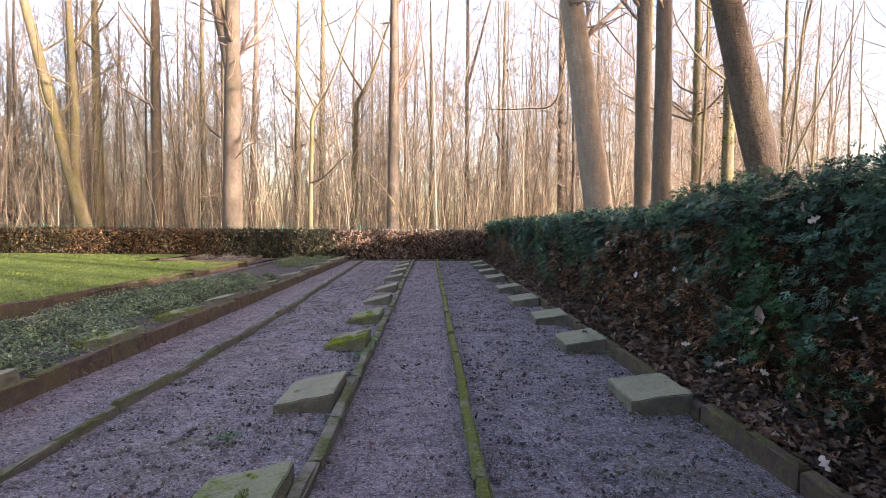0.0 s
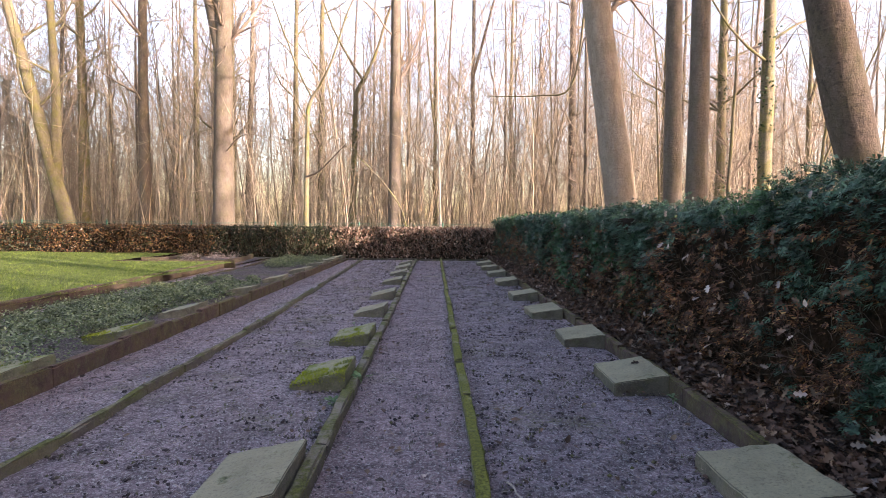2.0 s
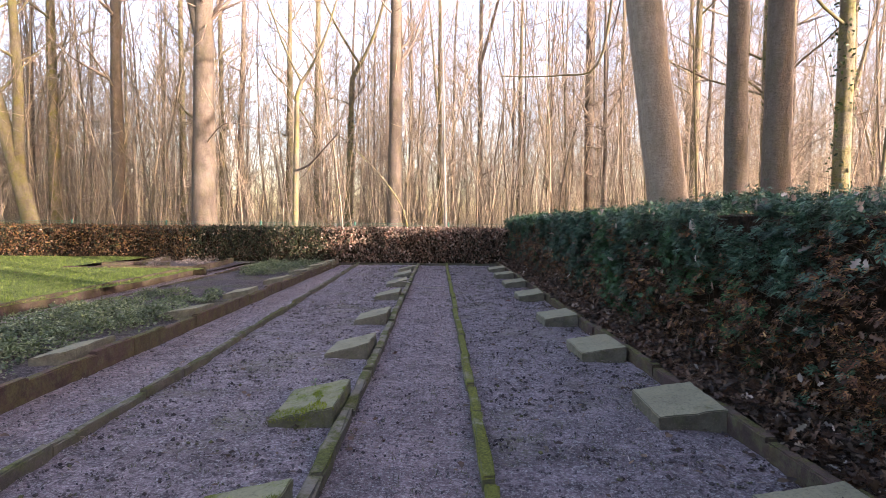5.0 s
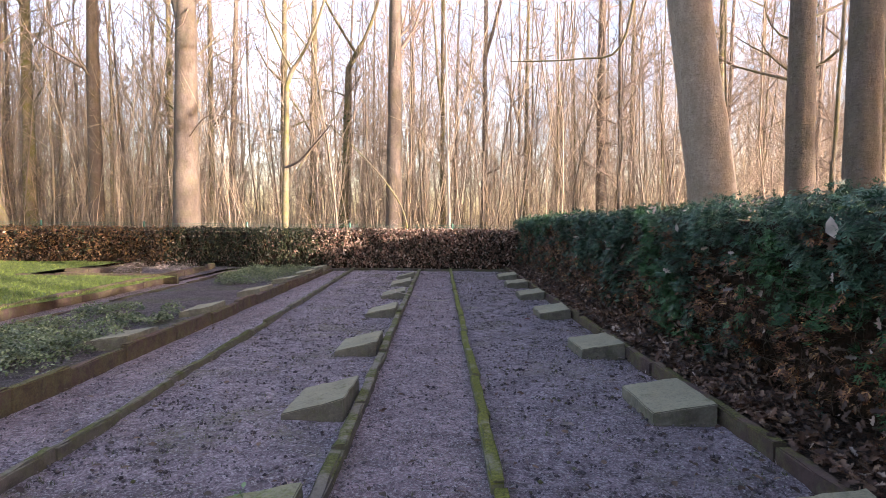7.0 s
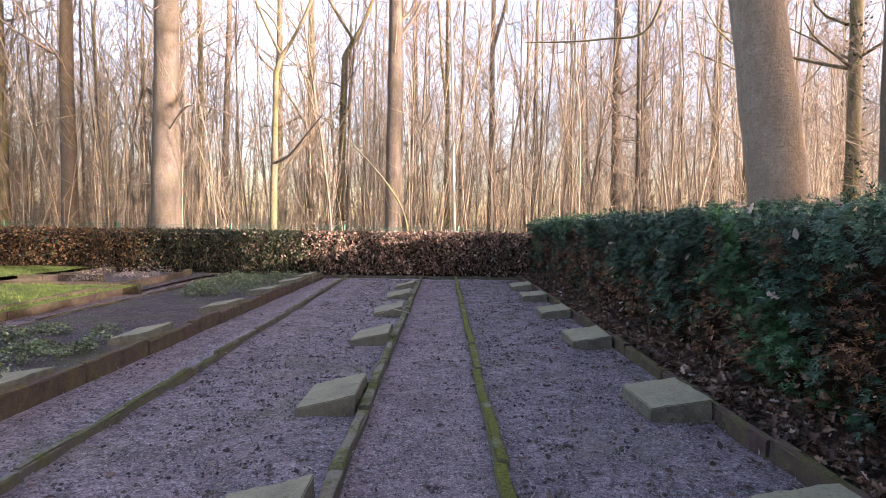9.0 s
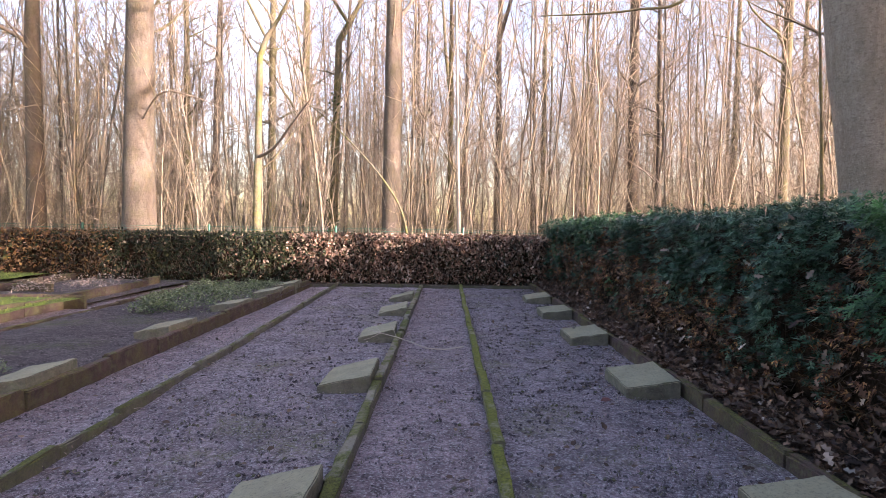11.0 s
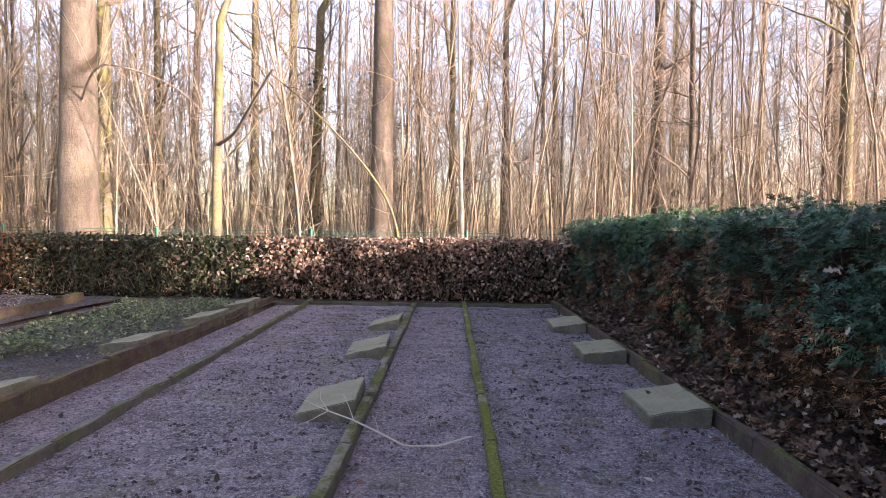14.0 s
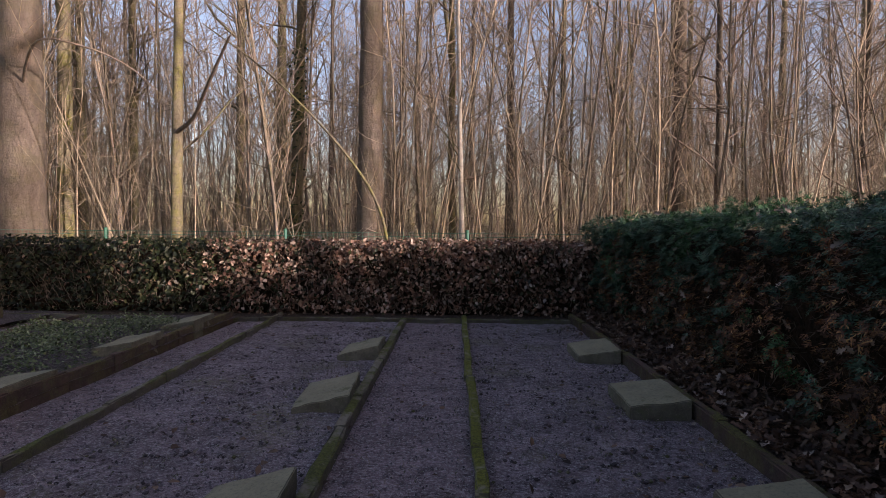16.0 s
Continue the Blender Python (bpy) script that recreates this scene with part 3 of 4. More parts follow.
# far hedge of beech
far = thing("hedge", "low clipped beech hedge, part green and part brown", "hedge", kind="structure")
part("hedge_inside", hedge_skin(-38, 2.6, HY + 0.12, HY + 0.85, far_height, 0.3, 0.06, 9), far, "solid hedge core, coloured near-black for inner shade")
n = 62000
x = 2.5 - 34 * rng.rand(n) ** 1.45
onface = rng.rand(n) < 0.74
top = np.array([far_height(a, HY) for a in x])
h = np.where(onface, 0.05 + rng.rand(n) ** 0.8 * (top - 0.05), top + rng.normal(scale=0.02, size=n))
y = np.where(onface, HY + rng.normal(scale=0.05, size=n), HY + rng.rand(n) * 0.95)
c = np.stack([x, y, h], -1)
bulge = lump(c, 1.6, 13.0) * 0.10 + lump(c, 6.0, 17.0) * 0.12
c[:, 1] -= np.where(onface, bulge, 0)
gap = onface & (lump(c, 7.0, 41.0) < -0.25)
thin = onface & (x > 0.2) & (rng.rand(n) < 0.4)
edge = x + 1.3 * lump(c, 0.9, 61.0) + rng.normal(scale=0.5, size=n)
r = rng.rand(n)
# dry beech beside the path, a dark green stretch, then a rusty one
dry = np.where(edge > -3.3, r < 0.85, r < 0.05)
rusty = ~dry & (((edge < -8.0) & (edge > -13.5) & (r < 0.75)) | ((edge <= -13.5) & (r < 0.35)))
nrm = np.where(onface[:, None], np.array([[0, -1.0, 0.4]]), np.array([[0, -0.1, 1.0]])) + 0.8 * unit(rng, n)
fwd = np.array([[0, -0.2, -0.5]]) + 0.8 * unit(rng, n)
size = rng.uniform(0.04, 0.09, n)
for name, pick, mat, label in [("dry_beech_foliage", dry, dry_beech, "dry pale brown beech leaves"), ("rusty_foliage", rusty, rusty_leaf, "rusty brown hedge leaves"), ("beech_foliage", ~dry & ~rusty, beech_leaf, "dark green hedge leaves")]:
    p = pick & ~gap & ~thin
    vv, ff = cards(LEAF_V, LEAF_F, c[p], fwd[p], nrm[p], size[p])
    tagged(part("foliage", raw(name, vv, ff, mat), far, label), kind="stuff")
lines = []
for a, b in zip(rng.uniform(-9, 2.4, 1500), rng.uniform(0.05, 1.0, 1500)):
    d = np.array([0, -0.2, 0.6]) + 0.6 * unit(rng, 1)[0]
    p0 = np.array([a, HY + rng.uniform(-0.06, 0.1), b])
    lines.append(([p0, p0 + d * 0.1, p0 + d * 0.2 + 0.03 * unit(rng, 1)[0]], [0.005, 0.004, 0.002]))
vv, ff = tubes(lines, 3)
tagged(part("brushwood", raw("beech_twigs", vv, ff, twig_mat), far, "bare brown hedge twigs"), kind="stuff")


# ---- fence behind the far hedge ----
fence = thing("wire_fence", "green painted wire mesh fence behind the hedge", "fence")
FY = 22.75
post_v, post_f = tubes([([(0, 0, -0.1), (0, 0, 0.6), (0, 0, 1.29)], [0.03] * 3), ([(0, 0, 1.29), (0, 0, 1.32)], [0.035, 0.02])], 8)
post_me = raw("fence_post", post_v, post_f, fence_paint, True)
for i in range(11):
    part("fence_post", post_me, fence).matrix_basis = pose(0.29 - 3.12 * (i - 1), FY, 0)
lines = [([(-32, FY, z), (5, FY, z)], [0.004, 0.004]) for z in (0.2, 0.4, 0.6, 0.8, 1.0, 1.2, 1.26)]
lines += [([(-32 + 0.1 * i, FY - 0.006, 0.1), (-32 + 0.1 * i, FY - 0.006, 1.27)], [0.0022, 0.0022]) for i in range(370)]
vv, ff = tubes(lines, 4)
tagged(part("wire_mesh", raw("wire_mesh", vv, ff, fence_paint), fence, "thin green fence wires"), kind="stuff")


# ---- trees ----
def limb(rng, p, d, length, r, steps, wander, lift):
    """A crooked tapering line from p along d."""
    pts, rad = [np.array(p, float)], [r]
    d = np.array(d, float)
    for i in range(steps):
        d = d + wander * rng.normal(size=3) + np.array([0, 0, lift])
        d /= np.linalg.norm(d)
        pts.append(pts[-1] + d * length / steps)
        rad.append(r * (1 - 0.88 * (i + 1) / steps))
    return np.array(pts), np.array(rad)


def tree_lines(seed, height, r, lean=(0, 0), bend=0.02, fork=0.0, first=0.3, limbs=22, twigs=9, fork_way=(0.35, 0.1), kink=0.0, fine=3):
    """Trunk lines, and limb and twig lines, of a bare broad-leaved tree."""
    rng = np.random.RandomState(seed)
    n = 34
    t = np.linspace(0, 1, n) ** 1.25
    wob = np.cumsum(rng.normal(scale=bend * height / 24, size=(n, 2)), axis=0) * (t[:, None] ** 0.6)
    z = t * height
    trunk = np.stack([lean[0] * z + wob[:, 0], lean[1] * z + wob[:, 1], z - 0.15], -1)
    if fork:
        above = np.maximum(0.0, z - fork * height)
        trunk[:, 0] += kink * above * (1 - 0.35 * above / height) + 0.12 * np.sin(above * 1.3) * (kink > 0.2)
    rad = r * (1 - 0.75 * t) * (1 + 0.45 * np.exp(-z / 0.35) + 0.12 * np.exp(-z / 1.5))
    rad = rad * (1 + rng.normal(scale=0.022, size=n))
    trunks, others = [(trunk, rad)], []
    if fork:
        i = int(np.searchsorted(t, fork))
        if kink:
            rad[i + 1:] *= 0.65
        d = np.array([fork_way[0], fork_way[1], 1.0])
        s = limb(rng, trunk[i], d / np.linalg.norm(d), height * (1 - fork) * 0.9, rad[i] * (0.55 if kink else 0.8), 10, 0.09 if kink else 0.03, 0.08 if kink else 0.02)
        trunks.append(s)
    for stem, sr in trunks:
        m = limbs if len(trunks) == 1 else limbs // 2
        for q in np.sort(rng.uniform(first if stem is trunk else 0.2, 0.98, m)):
            i = min(len(stem) - 2, int(q * (len(stem) - 1)))
            f = q * (len(stem) - 1) - i
            p = stem[i] * (1 - f) + stem[i + 1] * f
            a = rng.uniform(0, 2 * np.pi)
            up = rng.uniform(0.25, 1.1)
            d = np.array([math.cos(a), math.sin(a), up])
            length = height * rng.uniform(0.10, 0.24) * (1.15 - 0.6 * q)
            br = limb(rng, p, d / np.linalg.norm(d), length, max(0.008, sr[i] * rng.uniform(0.18, 0.38)), 6, 0.16, 0.07)
            others.append((br, 5))
            for _ in range(twigs):
                j = rng.randint(1, 7)
                dd = (br[0][j] - br[0][j - 1]) / np.linalg.norm(br[0][j] - br[0][j - 1]) + 0.8 * rng.normal(size=3)
                f = rng.rand()
                tw = limb(rng, br[0][j] * f + br[0][j - 1] * (1 - f), dd / np.linalg.norm(dd), length * rng.uniform(0.25, 0.6), max(0.003, br[1][j - 1] * 0.45), fine, 0.22, 0.05)
                others.append((tw, 3))
                if rng.rand() < 0.6:
                    dd = (tw[0][2] - tw[0][1]) + 0.4 * length * 0.3 * rng.normal(size=3)
                    others.append((limb(rng, tw[0][2], dd / np.linalg.norm(dd), length * rng.uniform(0.12, 0.3), 0.003, 2, 0.2, 0.0), 3))
    return trunks, others


def tree_meshes(seed, bark, sides=12, **kw):
    trunks, others = tree_lines(seed, **kw)
    tv, tf = tubes(trunks, sides)
    trunk = raw("trunk", tv, tf, bark, True)
    wood = twig_mat if bark in (grey_bark, blotched_bark, rough_bark) else green_bark
    limbs_ = [raw("limb", *tubes([o], 6), wood, True) for o, s in others if s == 5]
    return trunk, raw("twigs", *tubes([o for o, s in others if s == 3], 3), twig_mat, True), limbs_


def tree(meshes, at, label, group=""):
    top = thing("tree", label, "tree", group, at=at)
    part("trunk", meshes[0], top)
    tagged(part("crown", meshes[1], top), kind="stuff")
    for me in meshes[2]:
        part("limb", me, top)
    return top


BEECH = "tall bare grey-barked tree behind the hedge"
MOSSY = "slender bare tree with yellow-green algae on its bark"
# x, y, radius, lean x, lean y, fork height, bark, label, height
NAMED = [
    (-8.3, 23.9, 0.42, 0.005, 0.0, 0.3, grey_bark, "very thick grey beech with a second stem rising from it", 24, (-0.13, 0.03), 0),
    (-1.65, 24.6, 0.28, 0.0, 0.0, 0.0, grey_bark, "straight thick grey trunk behind the far hedge", 23, (0, 0), 0),
    (4.62, 14.7, 0.39, -0.15, 0.0, 0.0, blotched_bark, "thick smooth trunk leaning over the side hedge", 22, (0, 0), 0),
    (5.13, 13.65, 0.20, -0.015, 0.0, 0.0, grey_bark, "one of two straight grey trunks standing close together", 21, (0, 0), 0),
    (5.02, 12.35, 0.21, -0.005, 0.0, 0.0, grey_bark, "one of two straight grey trunks standing close together", 21, (0, 0), 0),
    (4.66, 7.0, 0.21, -0.25, 0.0, 0.0, rough_bark, "knotty grey trunk leaning beside the yew hedge", 18, (0, 0), 0),
    (-14.1, 24.0, 0.28, -0.25, 0.0, 0.12, green_bark, "leaning tree that splits low into two mossy stems", 20, (0.03, 0.0), 0),
    (-11.9, 25.1, 0.25, -0.005, 0.0, 0.0, grey_bark, BEECH, 22, (0, 0), 0),
    (-12.9, 32.7, 0.19, -0.01, 0.0, 0.0, green_bark, MOSSY, 21, (0, 0), 0),
    (-4.9, 23.1, 0.105, 0.01, 0.0, 0.42, green_bark, "young tree with mossy bark forking into two limbs", 14, (-0.6, 0.0), 0.5),
    (-6.77, 35.4, 0.24, 0.005, 0.0, 0.0, green_bark, MOSSY, 22, (0, 0), 0),
    (-3.6, 26.0, 0.15, 0.03, 0.0, 0.44, green_bark, "slender mossy tree with a forked crown", 16, (-0.7, 0.0), 0.45),
    (0.25, 23.6, 0.05, -0.03, 0.0, 0.0, pale_bark, "thin pale young tree behind the fence", 13, (0, 0), 0),
    (4.85, 38.7, 0.17, 0.01, 0.0, 0.0, green_bark, MOSSY, 22, (0, 0), 0),
    (7.25, 31.3, 0.26, -0.01, 0.0, 0.0, grey_bark, BEECH, 22, (0, 0), 0),
    (7.8, 14.9, 0.17, 0.0, 0.0, 0.0, green_bark, MOSSY, 20, (0, 0), 0),
    (13.5, 46.0, 0.25, 0.0, 0.0, 0.0, green_bark, MOSSY, 23, (0, 0), 0),
    (17.1, 43.4, 0.25, 0.01, 0.0, 0.0, green_bark, MOSSY, 23, (0, 0), 0),
    (20.5, 42.3, 0.22, 0.01, 0.0, 0.0, green_bark, MOSSY, 22, (0, 0), 0),
    (-15.6, 27.1, 0.25, -0.01, 0.0, 0.0, green_bark, MOSSY, 21, (0, 0), 0),
    (-8.13, 34.65, 0.21, 0.005, 0.0, 0.0, green_bark, MOSSY, 22, (0, 0), 0),
    (-10.72, 32.05, 0.16, -0.005, 0.0, 0.0, green_bark, MOSSY, 20, (0, 0), 0),
    (-11.4, 36.2, 0.21, 0.03, 0.0, 0.0, grey_bark, BEECH, 22, (0, 0), 0),
    (-9.83, 27.36, 0.20, 0.0, 0.0, 0.0, green_bark, MOSSY, 21, (0, 0), 0),
    (9.7, 25.6, 0.17, 0.01, 0.0, 0.0, green_bark, MOSSY, 21, (0, 0), 0),
    (9.9, 21.1, 0.18, 0.0, 0.0, 0.0, green_bark, MOSSY, 20, (0, 0), 0),
]
spots, OWNERS = [], []
for i, (x, y, r, lx, ly, fork, bark, label, height, way, kink) in enumerate(NAMED):
    OWNERS.append(tree(tree_meshes(100 + i, bark, 16, height=height, r=r, lean=(lx, ly), fork=fork, fork_way=way, kink=kink, first=0.34 if r > 0.15 else 0.26, bend=0.012, limbs=20, twigs=12), pose(x, y, 0), label))
    spots.append((x, y))


def smooth_line(pts, r0, r1, steps=24):
    """A flowing tapered line through a few points."""
    p = np.array(pts, float)
    t = np.linspace(0, len(p) - 1, steps)
    out = []
    for a in t:
        i = min(int(a), len(p) - 2)
        f = a - i
        m0 = (p[i + 1] - p[max(i - 1, 0)]) / 2
        m1 = (p[min(i + 2, len(p) - 1)] - p[i]) / 2
        out.append((2 * f**3 - 3 * f**2 + 1) * p[i] + (f**3 - 2 * f**2 + f) * m0 + (-2 * f**3 + 3 * f**2) * p[i + 1] + (f**3 - f**2) * m1)
    return np.array(out), np.linspace(r0, r1, steps)


def side_twigs(line, seed, count, length):
    rng_ = np.random.RandomState(seed)
    out = []
    for _ in range(count):
        j = rng_.randint(6, len(line[0]))
        d = rng_.normal(size=3) + (0, 0, 0.3)
        out.append(limb(rng_, line[0][j], d / np.linalg.norm(d), length * rng_.uniform(0.4, 1.0), 0.005, 4, 0.2, 0.03))
    return out


# single limbs that hang or reach out of the named trees
def reaching_limb(owner, pts, r0, r1, seed, label, material):
    line = smooth_line(pts, r0, r1)
    b = part("limb", raw("limb", *tubes([line], 7), material, True), owner, label)
    b.matrix_basis = owner.matrix_basis.inverted()
    t_ = tagged(part("crown", raw("twigs", *tubes(side_twigs(line, seed, 12, 0.7), 3), twig_mat), owner), kind="stuff")
    t_.matrix_basis = owner.matrix_basis.inverted()


reaching_limb(OWNERS[2], [(3.3, 14.7, 8.8), (4.0, 16.6, 8.9), (4.25, 18.0, 7.5), (4.1, 18.8, 5.5), (3.2, 19.3, 5.3), (1.65, 19.9, 5.4)], 0.06, 0.012, 1, "drooping mossy limb", green_bark)
reaching_limb(OWNERS[9], [(-4.89, 23.1, 3.0), (-4.3, 22.5, 3.15), (-3.7, 21.7, 3.5), (-3.05, 20.9, 3.95)], 0.045, 0.018, 2, "dark crooked limb", twig_mat)
reaching_limb(OWNERS[0], [(-8.1, 23.7, 4.0), (-7.15, 22.8, 4.5), (-6.4, 22.9, 4.45), (-5.7, 23.1, 4.15), (-5.1, 23.2, 3.6)], 0.028, 0.008, 3, "thin arching limb", twig_mat)
bent = thing("sapling", "thin yellowish sapling bent over beside the trunk", "tree")
line = smooth_line([(-1.02, 23.0, 0), (-1.14, 22.7, 1.46), (-1.69, 22.5, 2.5), (-2.87, 22.3, 3.75), (-4.0, 22.2, 4.6)], 0.035, 0.008)
part("stem", raw("stem", *tubes([line], 7), green_bark, True), bent)
tagged(part("crown", raw("crown", *tubes(side_twigs(line, 4, 16, 0.6), 3), twig_mat), bent), kind="stuff")

def plain_tree(seed, bark, sides, **kw):
    """Trunk and crown of a tree of the wood, the crown in one mesh."""
    trunks, others = tree_lines(seed, **kw)
    v5, f5 = tubes([o for o, s in others if s == 5], 4)
    v3, f3 = tubes([o for o, s in others if s == 3], 3)
    crown = raw("crown", np.concatenate([v5, v3]), np.concatenate([f5, f3 + len(v5)]), twig_mat, True)
    return raw("trunk", *tubes(trunks, sides), bark, True), crown, []


VARIANTS = [plain_tree(300 + i, green_bark if i % 3 else grey_bark, 9, height=h_, r=r_, lean=(l_, 0.01), bend=0.03, fork=f_, first=0.2, limbs=34, twigs=15, fine=2)
            for i, (h_, r_, l_, f_) in enumerate([(17, 0.10, 0.01, 0), (18, 0.12, -0.02, 0.3), (15, 0.07, 0.03, 0), (20, 0.16, 0.0, 0.4), (12, 0.05, -0.05, 0), (15, 0.07, 0.06, 0.25), (17, 0.10, -0.02, 0), (13, 0.055, 0.09, 0.2)])]
rng = np.random.RandomState(77)


def plant(count, x0, x1, y0, y1, gap, label, near=0):
    done = tries = 0
    while done < count and tries < 6000:
        tries += 1
        x, y = rng.uniform(x0, x1), y0 + (y1 - y0) * rng.rand() ** 1.15
        if any((x - a) ** 2 + (y - b) ** 2 < gap * gap for a, b in spots):
            continue
        # a clear line along which the low sun reaches the far hedge
        if x > 3 and y < 22 and abs(0.56 * (x + 2.0) + 0.83 * (y - 21.5)) < 2.2:
            continue
        spots.append((x, y))
        done += 1
        s = rng.uniform(0.8, 1.2)
        t = tree(VARIANTS[rng.randint(len(VARIANTS))], pose(x, y, 0, 0, 0, rng.uniform(0, 360)), label, "trees of the wood")
        t.scale = (s, s, s * rng.uniform(0.95, 1.15))


WOOD = "bare slender woodland tree in winter"
plant(110, -38, 36, 27.5, 56, 1.3, WOOD)
plant(13, 7.5, 26, 9, 24, 2.2, WOOD)
# mostly unseen continuation of the right-hand wood, added to dapple the sun
plant(20, 8, 32, -8, 12, 2.0, WOOD)
# unseen trees added along the sun's line to shade the green hedge stretch
for k, (d, off) in enumerate([(17, -2.4), (19, -3.4), (22, -4.2), (25, -2.9), (27, -2.2), (30, -3.7), (33, -4.6), (36, -2.8), (39, -3.4), (42, -4.2)]):
    x, y = -2 + 0.83 * d + 0.56 * off, 21.5 - 0.56 * d + 0.83 * off
    spots.append((x, y))
    tree(VARIANTS[k % 4], pose(x, y, 0, 0, 0, 40 * k), WOOD, "trees of the wood")
# unseen trees added beside and behind the camera to cast shade
plant(8, 6.5, 45, -40, 2, 2.4, WOOD)
plant(26, -40, 16, -40, -9, 2.2, WOOD)

# dense undergrowth of saplings, and the far wood
def scatter(variants, spots_, rng, smin, smax):
    vs, fs, base = [], [], 0
    for x, y in spots_:
        v, f = variants[rng.randint(len(variants))]
        a, s = rng.uniform(0, 2 * np.pi), rng.uniform(smin, smax)
        c, d = math.cos(a), math.sin(a)
        w = v * s
        vs.append(np.stack([w[:, 0] * c - w[:, 1] * d + x, w[:, 0] * d + w[:, 1] * c + y, w[:, 2] - 0.1], -1))
        fs.append(f + base)
        base += len(v)
    return np.concatenate(vs), np.concatenate(fs)


def sapling(seed, height, r, twigs, lean):
    rng_ = np.random.RandomState(seed)
    stem = limb(rng_, (0, 0, 0), (lean, 0, 1), height, r, 7, 0.06, 0.02)
    out = [stem]
    for _ in range(twigs):
        j, f = rng_.randint(1, 7), rng_.rand()
        d = np.array([*rng_.normal(size=2), rng_.uniform(0.3, 1.8)])
        out.append(limb(rng_, stem[0][j] * f + stem[0][j - 1] * (1 - f), d / np.linalg.norm(d), height * rng_.uniform(0.08, 0.3), r * 0.35, 3, 0.2, 0.05))
    return tubes(out, 3)


saplings = [sapling(i, h_, r_, 16, l_) for i, (h_, r_, l_) in enumerate([(6, 0.02, 0.05), (8, 0.024, -0.08), (5, 0.014, 0.2), (9, 0.028, 0.0), (4, 0.011, 0.4), (7, 0.02, -0.25), (3, 0.010, -0.5), (10, 0.03, 0.06), (5, 0.013, 0.0), (2.5, 0.008, 0.3)])]
n = 1900
pts = np.stack([rng.uniform(-42, 38, n), 23.6 + 26 * rng.rand(n) ** 1.1], -1)
pts = pts[(pts[:, 0] < 4 + 0.75 * (pts[:, 1] - 10)) & (pts[:, 0] > -2 - 0.85 * pts[:, 1])]
vv, ff = scatter(saplings, pts, rng, 0.7, 1.25)
tagged(new("undergrowth", raw("undergrowth", vv, ff, straw_bark)), "dense thin bare saplings and brush between the trees", "undergrowth", kind="stuff")
talls = [sapling(30 + i, h_, r_, 46, l_) for i, (h_, r_, l_) in enumerate([(12, 0.04, 0.03), (14, 0.05, -0.05), (11, 0.035, 0.1), (15, 0.055, 0.0), (13, 0.04, -0.1), (10, 0.03, 0.15)])]
n = 760
pts = np.stack([rng.uniform(-40, 42, n), 24.5 + 28 * rng.rand(n) ** 1.1], -1)
pts = pts[(pts[:, 0] < 6 + 0.75 * (pts[:, 1] - 10))]
pts = np.concatenate([pts, np.stack([rng.uniform(-42, -10, 160), 25 + 25 * rng.rand(160)], -1)])
vv, ff = scatter(talls, pts, rng, 0.8, 1.2)
tagged(new("thin_trees", raw("thin_trees", vv, ff, thin_bark)), "tall thin bare young trees standing close", "trees", kind="stuff")
n = 80
pts = np.stack([rng.uniform(5.5, 30, n), rng.uniform(2, 23.5, n)], -1)
pts = pts[np.abs(0.56 * (pts[:, 0] + 2.0) + 0.83 * (pts[:, 1] - 21.5)) > 1.5]
vv, ff = scatter(saplings, pts, rng, 0.5, 1.0)
tagged(new("undergrowth", raw("undergrowth", vv, ff, twig_mat)), "thin bare saplings behind the yew hedge", "undergrowth", kind="stuff")
fars = [sapling(50 + i, h_, r_, 14, l_) for i, (h_, r_, l_) in enumerate([(17, 0.14, 0.02), (19, 0.18, -0.03), (15, 0.11, 0.05), (20, 0.2, 0.0), (14, 0.09, -0.06)])]
n = 140
pts = np.stack([rng.uniform(-80, 80, n), 52 + 50 * rng.rand(n)], -1)
vv, ff = scatter(fars, pts, rng, 0.8, 1.2)
tagged(new("far_wood", raw("far_wood", vv, ff, twig_mat)), "distant bare winter wood", "trees", kind="stuff")


# wood added out of view behind the camera, blocking low sky light
n = 420
pts = np.stack([rng.uniform(-55, 17, n), -8 - 34 * rng.rand(n)], -1)
vv, ff = scatter(fars, pts, rng, 0.7, 1.1)
tagged(new("far_wood", raw("far_wood", vv, ff, twig_mat)), "unseen bare wood added behind the camera to block low sky", "trees", kind="stuff")


# ---- litter and plants ----
rng = np.random.RandomState(31)
n = 13000
c = np.stack([1.84 + np.abs(rng.normal(scale=0.22, size=n)), rng.uniform(-2, 21.5, n), 0.0 * rng.rand(n)], -1)
c[:, 2] = 0.10 + rng.uniform(0, 0.05, n) + 0.10 * np.clip((c[:, 0] - 1.95) / 0.3, 0, 1) * rng.rand(n)
vv, ff = cards(LOBED_V, LOBED_F, c, unit(rng, n) * (1, 1, 0.5), np.array([[0, 0, 1.0]]) + 0.75 * unit(rng, n), rng.uniform(0.03, 0.085, n))
tagged(new("fallen_leaves", raw("fallen_leaves", vv, ff, dead_leaf)), "brown fallen leaves heaped under the hedge", "leaves", kind="stuff")
n = 1700
c = np.stack([rng.uniform(-2.9, 1.75, n), rng.uniform(1, 21, n), np.full(n, 0.022)], -1)
c[:300, 0] = 1.72 - np.abs(rng.normal(scale=0.22, size=300))
vv, ff = cards(LEAF_V, LEAF_F, c, unit(rng, n) * (1, 1, 0.2), np.array([[0, 0, 1.0]]) + 0.4 * unit(rng, n), rng.uniform(0.025, 0.065, n))
